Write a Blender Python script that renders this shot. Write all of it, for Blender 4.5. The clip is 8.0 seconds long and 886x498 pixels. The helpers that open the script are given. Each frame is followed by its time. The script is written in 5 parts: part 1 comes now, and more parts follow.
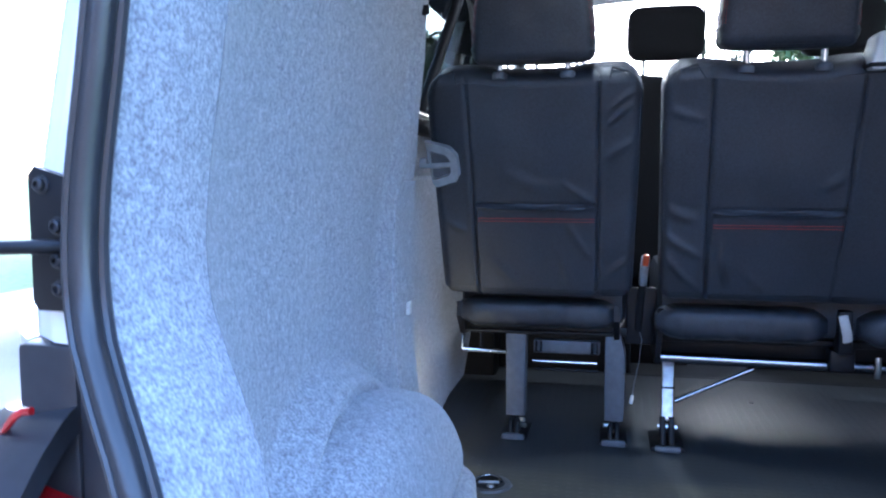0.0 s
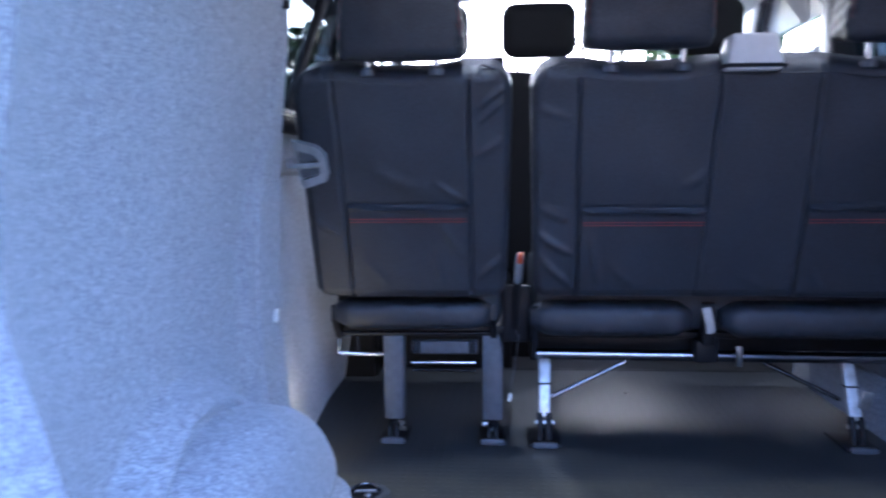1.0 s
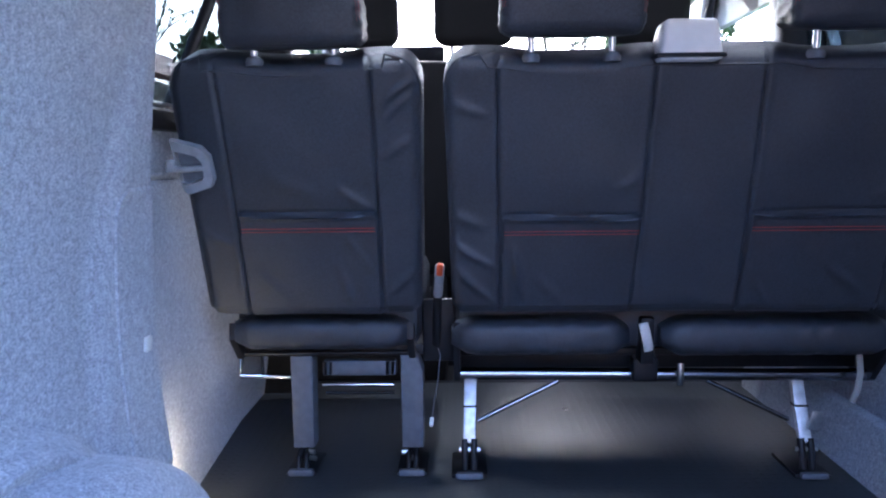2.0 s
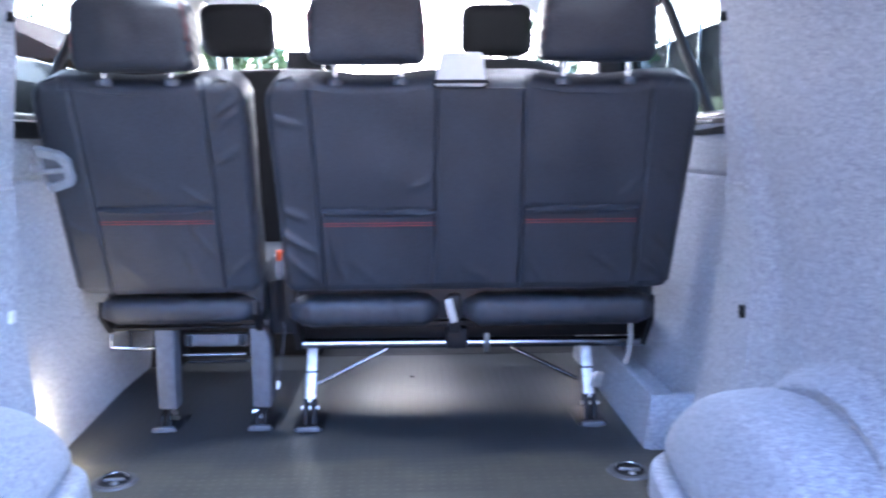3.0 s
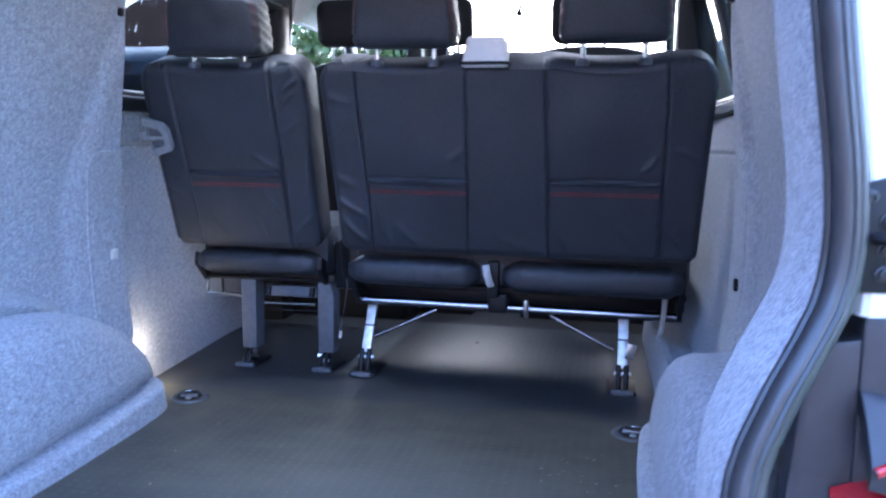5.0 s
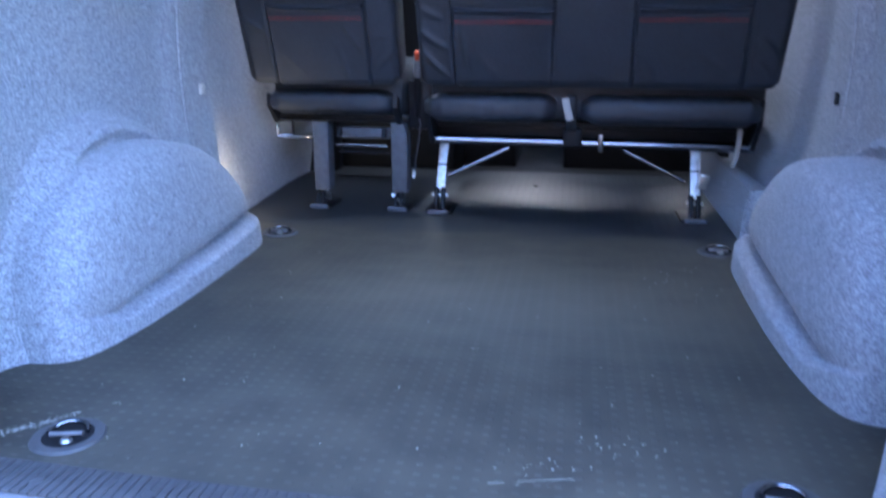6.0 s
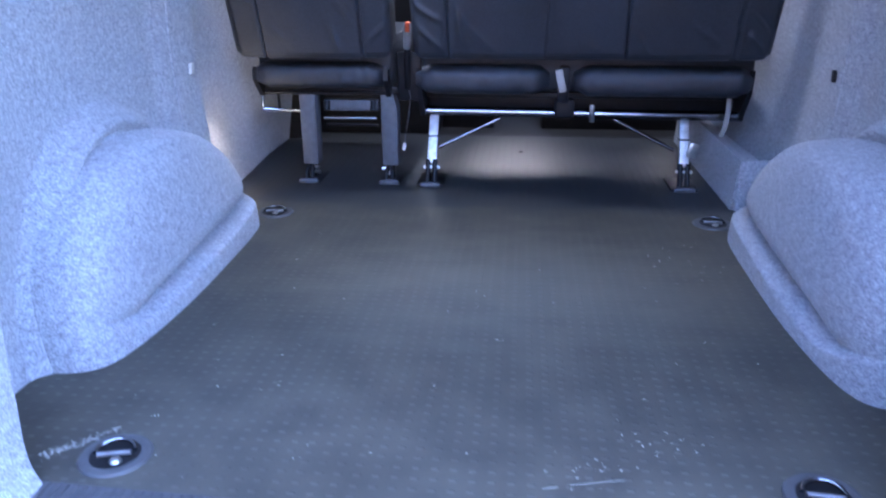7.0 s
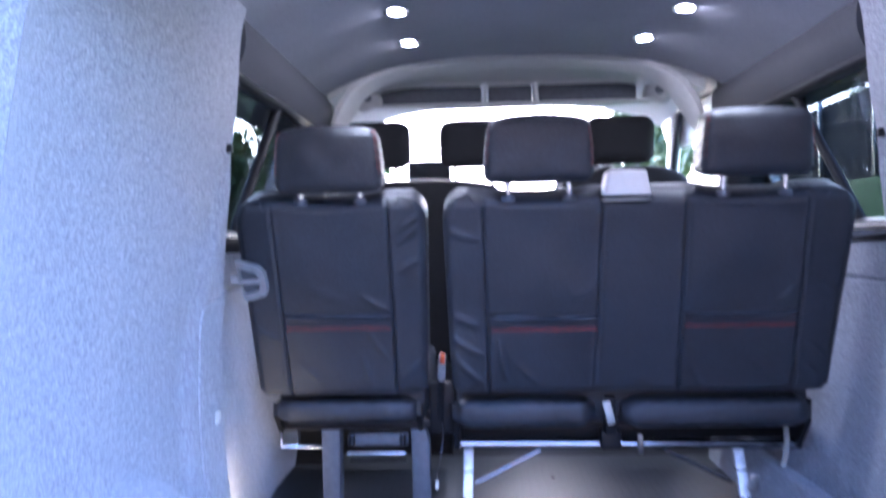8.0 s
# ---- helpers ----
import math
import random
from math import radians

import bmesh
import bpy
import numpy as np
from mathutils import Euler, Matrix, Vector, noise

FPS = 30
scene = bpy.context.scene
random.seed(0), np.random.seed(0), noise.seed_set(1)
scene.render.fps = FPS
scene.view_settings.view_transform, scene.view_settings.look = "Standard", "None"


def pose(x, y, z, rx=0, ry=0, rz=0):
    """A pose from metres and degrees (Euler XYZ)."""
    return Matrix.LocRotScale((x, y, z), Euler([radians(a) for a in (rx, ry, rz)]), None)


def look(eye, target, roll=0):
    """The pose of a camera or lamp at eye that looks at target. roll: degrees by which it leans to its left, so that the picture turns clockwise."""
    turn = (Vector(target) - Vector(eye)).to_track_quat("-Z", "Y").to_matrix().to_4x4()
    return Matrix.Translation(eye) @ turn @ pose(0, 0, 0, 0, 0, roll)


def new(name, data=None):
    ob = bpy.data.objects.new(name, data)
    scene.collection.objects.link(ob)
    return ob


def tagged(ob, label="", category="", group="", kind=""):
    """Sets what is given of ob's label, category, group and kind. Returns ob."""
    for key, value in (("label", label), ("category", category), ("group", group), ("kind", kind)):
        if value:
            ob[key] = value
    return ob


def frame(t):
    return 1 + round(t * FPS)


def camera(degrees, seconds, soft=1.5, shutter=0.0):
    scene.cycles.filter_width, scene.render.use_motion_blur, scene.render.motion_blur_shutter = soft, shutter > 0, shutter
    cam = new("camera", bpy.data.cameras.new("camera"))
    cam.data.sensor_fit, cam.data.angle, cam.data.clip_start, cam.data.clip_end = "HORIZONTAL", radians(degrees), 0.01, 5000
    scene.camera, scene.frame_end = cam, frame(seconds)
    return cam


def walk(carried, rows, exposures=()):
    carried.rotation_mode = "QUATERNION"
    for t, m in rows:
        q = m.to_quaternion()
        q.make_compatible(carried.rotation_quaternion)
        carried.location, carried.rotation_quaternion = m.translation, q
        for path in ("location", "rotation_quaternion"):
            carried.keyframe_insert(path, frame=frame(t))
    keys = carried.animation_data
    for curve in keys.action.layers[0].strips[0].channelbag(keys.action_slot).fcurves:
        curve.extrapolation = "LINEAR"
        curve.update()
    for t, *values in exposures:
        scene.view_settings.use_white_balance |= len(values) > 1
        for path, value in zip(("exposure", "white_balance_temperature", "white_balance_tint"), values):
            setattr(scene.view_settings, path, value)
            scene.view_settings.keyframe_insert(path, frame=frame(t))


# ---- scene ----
cam = camera(59.5, 8.0, soft=2.1, shutter=0.4)
PATH = [
    (0, (-0.32, -0.526, 0.646), (-0.741, 1.421, 0.462), -0.0),
    (0.5, (-0.356, -0.506, 0.682), (-0.72, 1.451, 0.489), -0.1),
    (1, (-0.287, -0.475, 0.661), (-0.431, 1.51, 0.457), -0.5),
    (1.2, (-0.26, -0.438, 0.657), (-0.328, 1.55, 0.456), -0.8),
    (2.3, (-0.164, -0.26, 0.692), (-0.212, 1.726, 0.456), -0.6),
    (2.5, (-0.139, -0.368, 0.695), (-0.166, 1.619, 0.47), -0.7),
    (3, (0.097, -0.589, 0.716), (0.171, 1.393, 0.457), -0.4),
    (3.5, (0.264, -0.594, 0.696), (0.437, 1.383, 0.445), -0.4),
    (4, (0.392, -0.638, 0.71), (0.385, 1.347, 0.466), -0.2),
    (4.5, (0.465, -0.716, 0.694), (0.182, 1.247, 0.432), 0.4),
    (4.7, (0.499, -0.731, 0.697), (0.12, 1.215, 0.435), 0.7),
    (5.8, (0.246, -0.838, 0.534), (-0.141, 1.072, 0.083), 0.2),
    (6, (0.203, -0.87, 0.537), (-0.113, 1.025, -0.019), -0.0),
    (6.5, (0.172, -0.909, 0.558), (-0.046, 0.953, -0.139), -0.3),
    (7, (0.078, -0.864, 0.627), (-0.109, 1.001, -0.073), -0.3),
    (7.5, (-0.048, -0.796, 0.717), (-0.183, 1.16, 0.322), -0.5),
    (7.8, (-0.106, -0.748, 0.752), (-0.188, 1.243, 0.578), -0.9),
    (8, (-0.139, -0.697, 0.758), (-0.229, 1.3, 0.741), -1.1),
]
EXPOSURES = [(0, 4.0, 5080, 12), (0.5, 3.45, 5020, 19), (1.0, 4.0, 5040, 21), (2.5, 4.33, 5360, 21), (3.0, 5.2, 5380, 21), (3.5, 4.83, 5080, 17), (4.0, 4.58, 5060, 16), (4.5, 4.45, 5160, 20), (6.0, 4.18, 5080, 18), (6.5, 4.28, 5160, 20), (7.0, 4.43, 5240, 25), (7.5, 4.83, 5060, 27), (8, 4.7, 5120, 28)]
walk(cam, [(t, look(eye, target, roll)) for t, eye, target, roll in PATH], EXPOSURES)

# ---- world, sun ----
SUN_ELEV, SUN_AZ = 34.0, 2.0       # sun ahead of the van, through the windscreen; azimuth in degrees from +y towards +x
LAMP_WATTS = 1.4                   # each ceiling lamp
world = bpy.data.worlds.new("sky")
scene.world = world
world.use_nodes = True
wn, wl = world.node_tree.nodes, world.node_tree.links
sky = wn.new("ShaderNodeTexSky")
sky.sky_type, sky.sun_disc = "NISHITA", False
sky.sun_elevation, sky.sun_rotation = radians(SUN_ELEV), radians(SUN_AZ)
sky.air_density, sky.dust_density = 1.0, 3.0
wn["Background"].inputs["Strength"].default_value = 0.15
wl.new(sky.outputs[0], wn["Background"].inputs["Color"])
sun = new("sun", bpy.data.lights.new("sun", "SUN"))
sun.data.energy, sun.data.angle, sun.data.color = 0.12, radians(26.0), (1.0, 0.97, 0.90)
_e, _a = radians(SUN_ELEV), radians(SUN_AZ)
sun.matrix_world = look((math.sin(_a) * math.cos(_e) * 20, math.cos(_a) * math.cos(_e) * 20, math.sin(_e) * 20), (0, 0, 0))


# ---- materials ----
def mat(name, colour, rough=0.5, metal=0.0, dark=None, scale=40.0, bump=0.0, bump_scale=400.0, sheen=0.0, detail=4.0, coat=0.0, spread=(0.35, 0.65), patch=0.0, patch_scale=3.0, spec=0.5):
    """A principled surface: two colours mixed by fine noise, large faint patches, noise relief."""
    m = bpy.data.materials.new(name)
    m.use_nodes = True
    n, l = m.node_tree.nodes, m.node_tree.links
    b = n["Principled BSDF"]
    b.inputs["Roughness"].default_value, b.inputs["Metallic"].default_value = rough, metal
    b.inputs["Sheen Weight"].default_value = sheen
    b.inputs["Coat Weight"].default_value = coat
    b.inputs["Specular IOR Level"].default_value = spec
    co = n.new("ShaderNodeTexCoord")
    dark = dark or tuple(c * 0.8 for c in colour)
    tex = n.new("ShaderNodeTexNoise")
    tex.inputs["Scale"].default_value, tex.inputs["Detail"].default_value, tex.inputs["Roughness"].default_value = scale, detail, 0.5 if detail < 5 else 0.78
    l.new(co.outputs["Object"], tex.inputs["Vector"])
    ramp = n.new("ShaderNodeValToRGB")
    ramp.color_ramp.elements[0].position, ramp.color_ramp.elements[1].position = spread
    ramp.color_ramp.elements[0].color, ramp.color_ramp.elements[1].color = (*dark, 1), (*colour, 1)
    l.new(tex.outputs["Fac"], ramp.inputs["Fac"])
    last = ramp.outputs["Color"]
    if patch:
        t2 = n.new("ShaderNodeTexNoise")
        t2.inputs["Scale"].default_value, t2.inputs["Detail"].default_value = patch_scale, 5.0
        l.new(co.outputs["Object"], t2.inputs["Vector"])
        mr = n.new("ShaderNodeMapRange")
        mr.inputs["From Min"].default_value, mr.inputs["From Max"].default_value = 0.3, 0.7
        mr.inputs["To Min"].default_value, mr.inputs["To Max"].default_value = 1 - patch, 1 + patch
        l.new(t2.outputs["Fac"], mr.inputs["Value"])
        mul = n.new("ShaderNodeVectorMath")
        mul.operation = "SCALE"
        l.new(last, mul.inputs[0])
        l.new(mr.outputs["Result"], mul.inputs["Scale"])
        last = mul.outputs["Vector"]
    l.new(last, b.inputs["Base Color"])
    if bump:
        bt = n.new("ShaderNodeTexNoise")
        bt.inputs["Scale"].default_value, bt.inputs["Detail"].default_value = bump_scale, 3.0
        l.new(co.outputs["Object"], bt.inputs["Vector"])
        bn = n.new("ShaderNodeBump")
        bn.inputs["Strength"].default_value, bn.inputs["Distance"].default_value = bump, 0.002
        l.new(bt.outputs["Fac"], bn.inputs["Height"])
        l.new(bn.outputs["Normal"], b.inputs["Normal"])
    return m


def leather_mat(name, colour):
    """Grained leather: small cells over slow undulation."""
    m = mat(name, colour, rough=0.43, dark=tuple(c * 0.45 for c in colour), scale=260, detail=5.0, patch=0.2, patch_scale=6, spec=0.5)
    n, l = m.node_tree.nodes, m.node_tree.links
    b = n["Principled BSDF"]
    co = n["Texture Coordinate"]
    vo = n.new("ShaderNodeTexVoronoi")
    vo.inputs["Scale"].default_value = 700
    l.new(co.outputs["Object"], vo.inputs["Vector"])
    b1 = n.new("ShaderNodeBump")
    b1.inputs["Strength"].default_value, b1.inputs["Distance"].default_value = 0.5, 0.0009
    l.new(vo.outputs["Distance"], b1.inputs["Height"])
    nz = n.new("ShaderNodeTexNoise")
    nz.inputs["Scale"].default_value, nz.inputs["Detail"].default_value = 22, 4
    l.new(co.outputs["Object"], nz.inputs["Vector"])
    b2 = n.new("ShaderNodeBump")
    b2.inputs["Strength"].default_value, b2.inputs["Distance"].default_value = 0.35, 0.006
    l.new(nz.outputs["Fac"], b2.inputs["Height"])
    l.new(b1.outputs["Normal"], b2.inputs["Normal"])
    l.new(b2.outputs["Normal"], b.inputs["Normal"])
    return m


def mat_rubber(name):
    """Ribbed rubber mat: rows of small raised dashes, dust and scuffs; seat shade painted in."""
    m = mat(name, (0.080, 0.073, 0.056), rough=0.6, dark=(0.055, 0.051, 0.041), scale=11, patch=0.10, patch_scale=3.0)
    n, l = m.node_tree.nodes, m.node_tree.links
    b = n["Principled BSDF"]
    co = n["Texture Coordinate"]
    sep = n.new("ShaderNodeSeparateXYZ")
    l.new(co.outputs["Object"], sep.inputs[0])

    def wave(axis, pitch, lo, hi):
        a = n.new("ShaderNodeMath")
        a.operation = "MULTIPLY"
        a.inputs[1].default_value = 2 * math.pi / pitch
        l.new(sep.outputs[axis], a.inputs[0])
        c = n.new("ShaderNodeMath")
        c.operation = "SINE"
        l.new(a.outputs[0], c.inputs[0])
        r = n.new("ShaderNodeMapRange")
        r.inputs["From Min"].default_value, r.inputs["From Max"].default_value = lo, hi
        l.new(c.outputs[0], r.inputs["Value"])
        return r.outputs["Result"]

    mul = n.new("ShaderNodeMath")
    mul.operation = "MULTIPLY"
    l.new(wave("X", 0.025, 0.2, 0.7), mul.inputs[0])
    l.new(wave("Y", 0.022, 0.45, 0.9), mul.inputs[1])
    bn = n.new("ShaderNodeBump")
    bn.inputs["Strength"].default_value, bn.inputs["Distance"].default_value = 0.5, 0.0014
    l.new(mul.outputs[0], bn.inputs["Height"])
    worn = n.new("ShaderNodeTexNoise")          # dash tops are polished pale in worn patches
    worn.inputs["Scale"].default_value, worn.inputs["Detail"].default_value = 5.0, 6.0
    band = n.new("ShaderNodeVectorMath")        # wiped across the van
    band.operation = "MULTIPLY"
    band.inputs[1].default_value = (0.8, 2.6, 1.0)
    l.new(co.outputs["Object"], band.inputs[0])
    l.new(band.outputs["Vector"], worn.inputs["Vector"])
    wr = n.new("ShaderNodeMapRange")
    wr.inputs["From Min"].default_value, wr.inputs["From Max"].default_value, wr.inputs["To Max"].default_value = 0.38, 0.62, 0.30
    l.new(worn.outputs["Fac"], wr.inputs["Value"])
    wm = n.new("ShaderNodeMath")
    wm.operation = "MULTIPLY"
    l.new(wr.outputs["Result"], wm.inputs[0])
    l.new(mul.outputs[0], wm.inputs[1])
    # paler oval in the middle: trodden dust, and lamp light put into the colour
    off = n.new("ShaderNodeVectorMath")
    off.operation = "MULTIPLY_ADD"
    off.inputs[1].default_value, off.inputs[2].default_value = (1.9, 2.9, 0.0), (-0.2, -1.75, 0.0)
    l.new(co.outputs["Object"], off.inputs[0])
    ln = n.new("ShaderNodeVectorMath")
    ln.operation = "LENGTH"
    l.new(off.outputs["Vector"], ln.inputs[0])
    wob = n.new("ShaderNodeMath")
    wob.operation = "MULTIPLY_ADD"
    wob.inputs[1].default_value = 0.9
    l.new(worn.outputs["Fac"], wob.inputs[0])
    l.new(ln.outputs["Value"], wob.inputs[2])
    lit_dust = n.new("ShaderNodeMapRange")
    lit_dust.inputs["From Min"].default_value, lit_dust.inputs["From Max"].default_value = 1.5, 0.6
    lit_dust.inputs["To Min"].default_value, lit_dust.inputs["To Max"].default_value = 0.0, 0.5
    l.new(wob.outputs[0], lit_dust.inputs["Value"])
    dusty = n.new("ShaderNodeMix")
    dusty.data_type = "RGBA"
    l.new(lit_dust.outputs["Result"], dusty.inputs["Factor"])
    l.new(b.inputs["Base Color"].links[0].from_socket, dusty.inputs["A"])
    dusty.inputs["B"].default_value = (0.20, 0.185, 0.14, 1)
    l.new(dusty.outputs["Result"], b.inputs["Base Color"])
    tops = n.new("ShaderNodeMix")
    tops.data_type = "RGBA"
    src = b.inputs["Base Color"].links[0].from_socket
    l.new(wm.outputs[0], tops.inputs["Factor"])
    l.new(src, tops.inputs["A"])
    tops.inputs["B"].default_value = (0.185, 0.175, 0.145, 1)
    l.new(tops.outputs["Result"], b.inputs["Base Color"])
    # darker rubber past y 1.2: the seats' shade, put into the mat's colour
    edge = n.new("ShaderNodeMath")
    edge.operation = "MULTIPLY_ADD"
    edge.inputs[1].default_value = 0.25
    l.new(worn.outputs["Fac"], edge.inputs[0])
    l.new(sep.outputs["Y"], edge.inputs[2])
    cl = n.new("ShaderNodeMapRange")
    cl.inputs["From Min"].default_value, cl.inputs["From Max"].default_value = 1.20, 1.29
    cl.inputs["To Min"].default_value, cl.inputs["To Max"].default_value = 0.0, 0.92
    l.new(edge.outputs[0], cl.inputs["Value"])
    seat_shade = n.new("ShaderNodeMix")
    seat_shade.data_type = "RGBA"
    l.new(cl.outputs["Result"], seat_shade.inputs["Factor"])
    l.new(b.inputs["Base Color"].links[0].from_socket, seat_shade.inputs["A"])
    seat_shade.inputs["B"].default_value = (0.036, 0.038, 0.040, 1)
    l.new(seat_shade.outputs["Result"], b.inputs["Base Color"])
    gr = n.new("ShaderNodeTexNoise")
    gr.inputs["Scale"].default_value, gr.inputs["Detail"].default_value = 500, 2
    l.new(co.outputs["Object"], gr.inputs["Vector"])
    b2 = n.new("ShaderNodeBump")
    b2.inputs["Strength"].default_value, b2.inputs["Distance"].default_value = 0.3, 0.001
    l.new(gr.outputs["Fac"], b2.inputs["Height"])
    l.new(bn.outputs["Normal"], b2.inputs["Normal"])
    l.new(b2.outputs["Normal"], b.inputs["Normal"])
    return m


def glass_mat(name, tint=(0.95, 0.97, 0.96)):
    """Clear pane: lets light straight through, mirrors a little."""
    m = bpy.data.materials.new(name)
    m.use_nodes = True
    n, l = m.node_tree.nodes, m.node_tree.links
    n.remove(n["Principled BSDF"])
    tr, gl, mx, fr = n.new("ShaderNodeBsdfTransparent"), n.new("ShaderNodeBsdfGlossy"), n.new("ShaderNodeMixShader"), n.new("ShaderNodeLayerWeight")
    tr.inputs["Color"].default_value = (*tint, 1)
    gl.inputs["Roughness"].default_value = 0.02
    pw, ad = n.new("ShaderNodeMath"), n.new("ShaderNodeMath")
    pw.operation, ad.operation = "POWER", "MULTIPLY_ADD"
    pw.inputs[1].default_value, ad.inputs[1].default_value, ad.inputs[2].default_value = 5.0, 0.5, 0.02
    l.new(fr.outputs["Facing"], pw.inputs[0])
    l.new(pw.outputs[0], ad.inputs[0])
    l.new(ad.outputs[0], mx.inputs[0])
    l.new(tr.outputs[0], mx.inputs[1])
    l.new(gl.outputs[0], mx.inputs[2])
    l.new(mx.outputs[0], n["Material Output"].inputs["Surface"])
    return m


def emit_mat(name, colour, strength):
    m = bpy.data.materials.new(name)
    m.use_nodes = True
    b = m.node_tree.nodes["Principled BSDF"]
    b.inputs["Base Color"].default_value = (*colour, 1)
    b.inputs["Emission Color"].default_value = (*colour, 1)
    b.inputs["Emission Strength"].default_value = strength
    return m


CARPET = mat("carpet", (0.44, 0.45, 0.49), rough=0.95, dark=(0.19, 0.20, 0.235), scale=300, detail=4.0, spread=(0.33, 0.67), bump=0.6, bump_scale=420, sheen=0.25, patch=0.22, patch_scale=95)
LEATHER = leather_mat("black_leather", (0.031, 0.035, 0.045))
CLOTH = mat("dark_cloth", (0.02, 0.02, 0.022), rough=0.9, scale=300, bump=0.4, bump_scale=500)
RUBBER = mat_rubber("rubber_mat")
SEAL = mat("seal_rubber", (0.028, 0.028, 0.033), rough=0.30, spec=0.5, scale=30, bump=0.15, bump_scale=200)
SILL = mat("sill_plastic", (0.085, 0.085, 0.09), rough=0.45, scale=60, bump=0.2, bump_scale=700, patch=0.2, patch_scale=5)
# Paler copy of SILL: the sky's reflection on the lip, put into its colour.
SILL_LIP = mat("sky_lit_sill_plastic", (0.23, 0.23, 0.245), rough=0.36, scale=60, bump=0.1, bump_scale=600, patch=0.15, patch_scale=5)
BLACK = mat("black_plastic", (0.012, 0.012, 0.014), rough=0.5, spec=0.2, scale=50, bump=0.15, bump_scale=600)
METAL_BLACK = mat("black_painted_metal", (0.011, 0.011, 0.013), rough=0.42, spec=0.22, scale=30, patch=0.2)
GREY = mat("grey_plastic", (0.25, 0.255, 0.27), rough=0.5, scale=60, bump=0.12, bump_scale=700)
DKGREY = mat("dark_grey_plastic", (0.10, 0.105, 0.12), rough=0.55, scale=60, bump=0.2, bump_scale=600)
LIGHTGREY = mat("light_grey_plastic", (0.68, 0.66, 0.62), dark=(0.64, 0.62, 0.58), rough=0.55, scale=50, bump=0.1, bump_scale=500)
CHROME = mat("chrome", (0.75, 0.76, 0.78), rough=0.16, metal=1.0, scale=40)
CHROME_DARK = mat("polished_steel", (0.30, 0.31, 0.34), rough=0.18, metal=1.0, scale=40)
CREAM_WHITE = mat("white_plastic", (0.75, 0.74, 0.7), rough=0.5, scale=60)
BOLT = mat("dull_bolt_steel", (0.035, 0.035, 0.04), rough=0.45, metal=0.4, scale=60)
BAR_STEEL = mat("dull_bar_steel", (0.20, 0.20, 0.21), rough=0.45, metal=0.8, scale=60, patch=0.2, patch_scale=40)
STEEL = mat("zinc_steel", (0.55, 0.55, 0.54), rough=0.35, metal=1.0, scale=60, patch=0.15, patch_scale=40)
WHITE = mat("white_paint", (0.8, 0.8, 0.8), rough=0.25, dark=(0.77, 0.77, 0.77), scale=5, coat=0.5)
RED = mat("red_thread", (0.34, 0.045, 0.035), rough=0.7, scale=100)
LENS_RED = mat("red_lens", (0.45, 0.01, 0.015), rough=0.12, scale=60, coat=0.6)
HOUSING = mat("lamp_housing", (0.03, 0.03, 0.036), rough=0.35, spec=0.4, scale=60)
LENS_CLEAR = mat("clear_lens", (0.32, 0.33, 0.36), rough=0.1, scale=60, coat=0.6)
ORANGE = mat("orange_plastic", (0.75, 0.10, 0.02), rough=0.45, scale=60)
CREAM = mat("cream_plastic", (0.62, 0.58, 0.48), rough=0.5, scale=60)
HEADLINER = mat("headliner_felt", (0.42, 0.42, 0.45), rough=0.95, scale=220, bump=0.5, bump_scale=350, patch=0.1)
DARKFELT = mat("dark_felt", (0.085, 0.085, 0.095), rough=0.95, scale=220, bump=0.5, bump_scale=350)
WEBBING = mat("belt_webbing", (0.33, 0.31, 0.28), rough=0.8, scale=400, bump=0.4, bump_scale=500)
DUST = mat("pale_grit", (0.50, 0.49, 0.45), rough=0.9, scale=200)
GLASS = glass_mat("window_glass")
GLASS_DARK = glass_mat("tinted_glass", (0.30, 0.33, 0.33))


# ---- mesh helpers ----
def finish(name, bm, material, parent=None, label="", smooth=True):
    me = bpy.data.meshes.new(name)
    bmesh.ops.recalc_face_normals(bm, faces=bm.faces[:])
    if smooth:
        for f in bm.faces:
            f.smooth = True
        for e in bm.edges:
            if len(e.link_faces) == 2 and e.calc_face_angle(0) > radians(38):
                e.smooth = False
    bm.to_mesh(me)
    bm.free()
    me.materials.append(material)
    ob = new(name, me)
    if parent:
        ob.parent = parent
    if label:
        ob["label"] = label
    return ob


def part(name, bm, material, parent, label=""):
    return finish(name, bm, material, parent, label)


def thing(name, label, category, group="", kind=""):
    return tagged(new(name), label, category, group, kind)


def box(size, at, bevel=0.004, turn=(0, 0, 0), seg=2, bm=None):
    """A bevelled block; size and centre in metres, turn in degrees."""
    bm = bm or bmesh.new()
    m = pose(*at, *turn) @ Matrix.Diagonal((*size, 1))
    vs = bmesh.ops.create_cube(bm, size=1, matrix=m)["verts"]
    if bevel:
        es = list({e for v in vs for e in v.link_edges})
        bmesh.ops.bevel(bm, geom=es, offset=min(bevel, min(size) * 0.45), segments=seg, profile=0.5, affect="EDGES")
    return bm


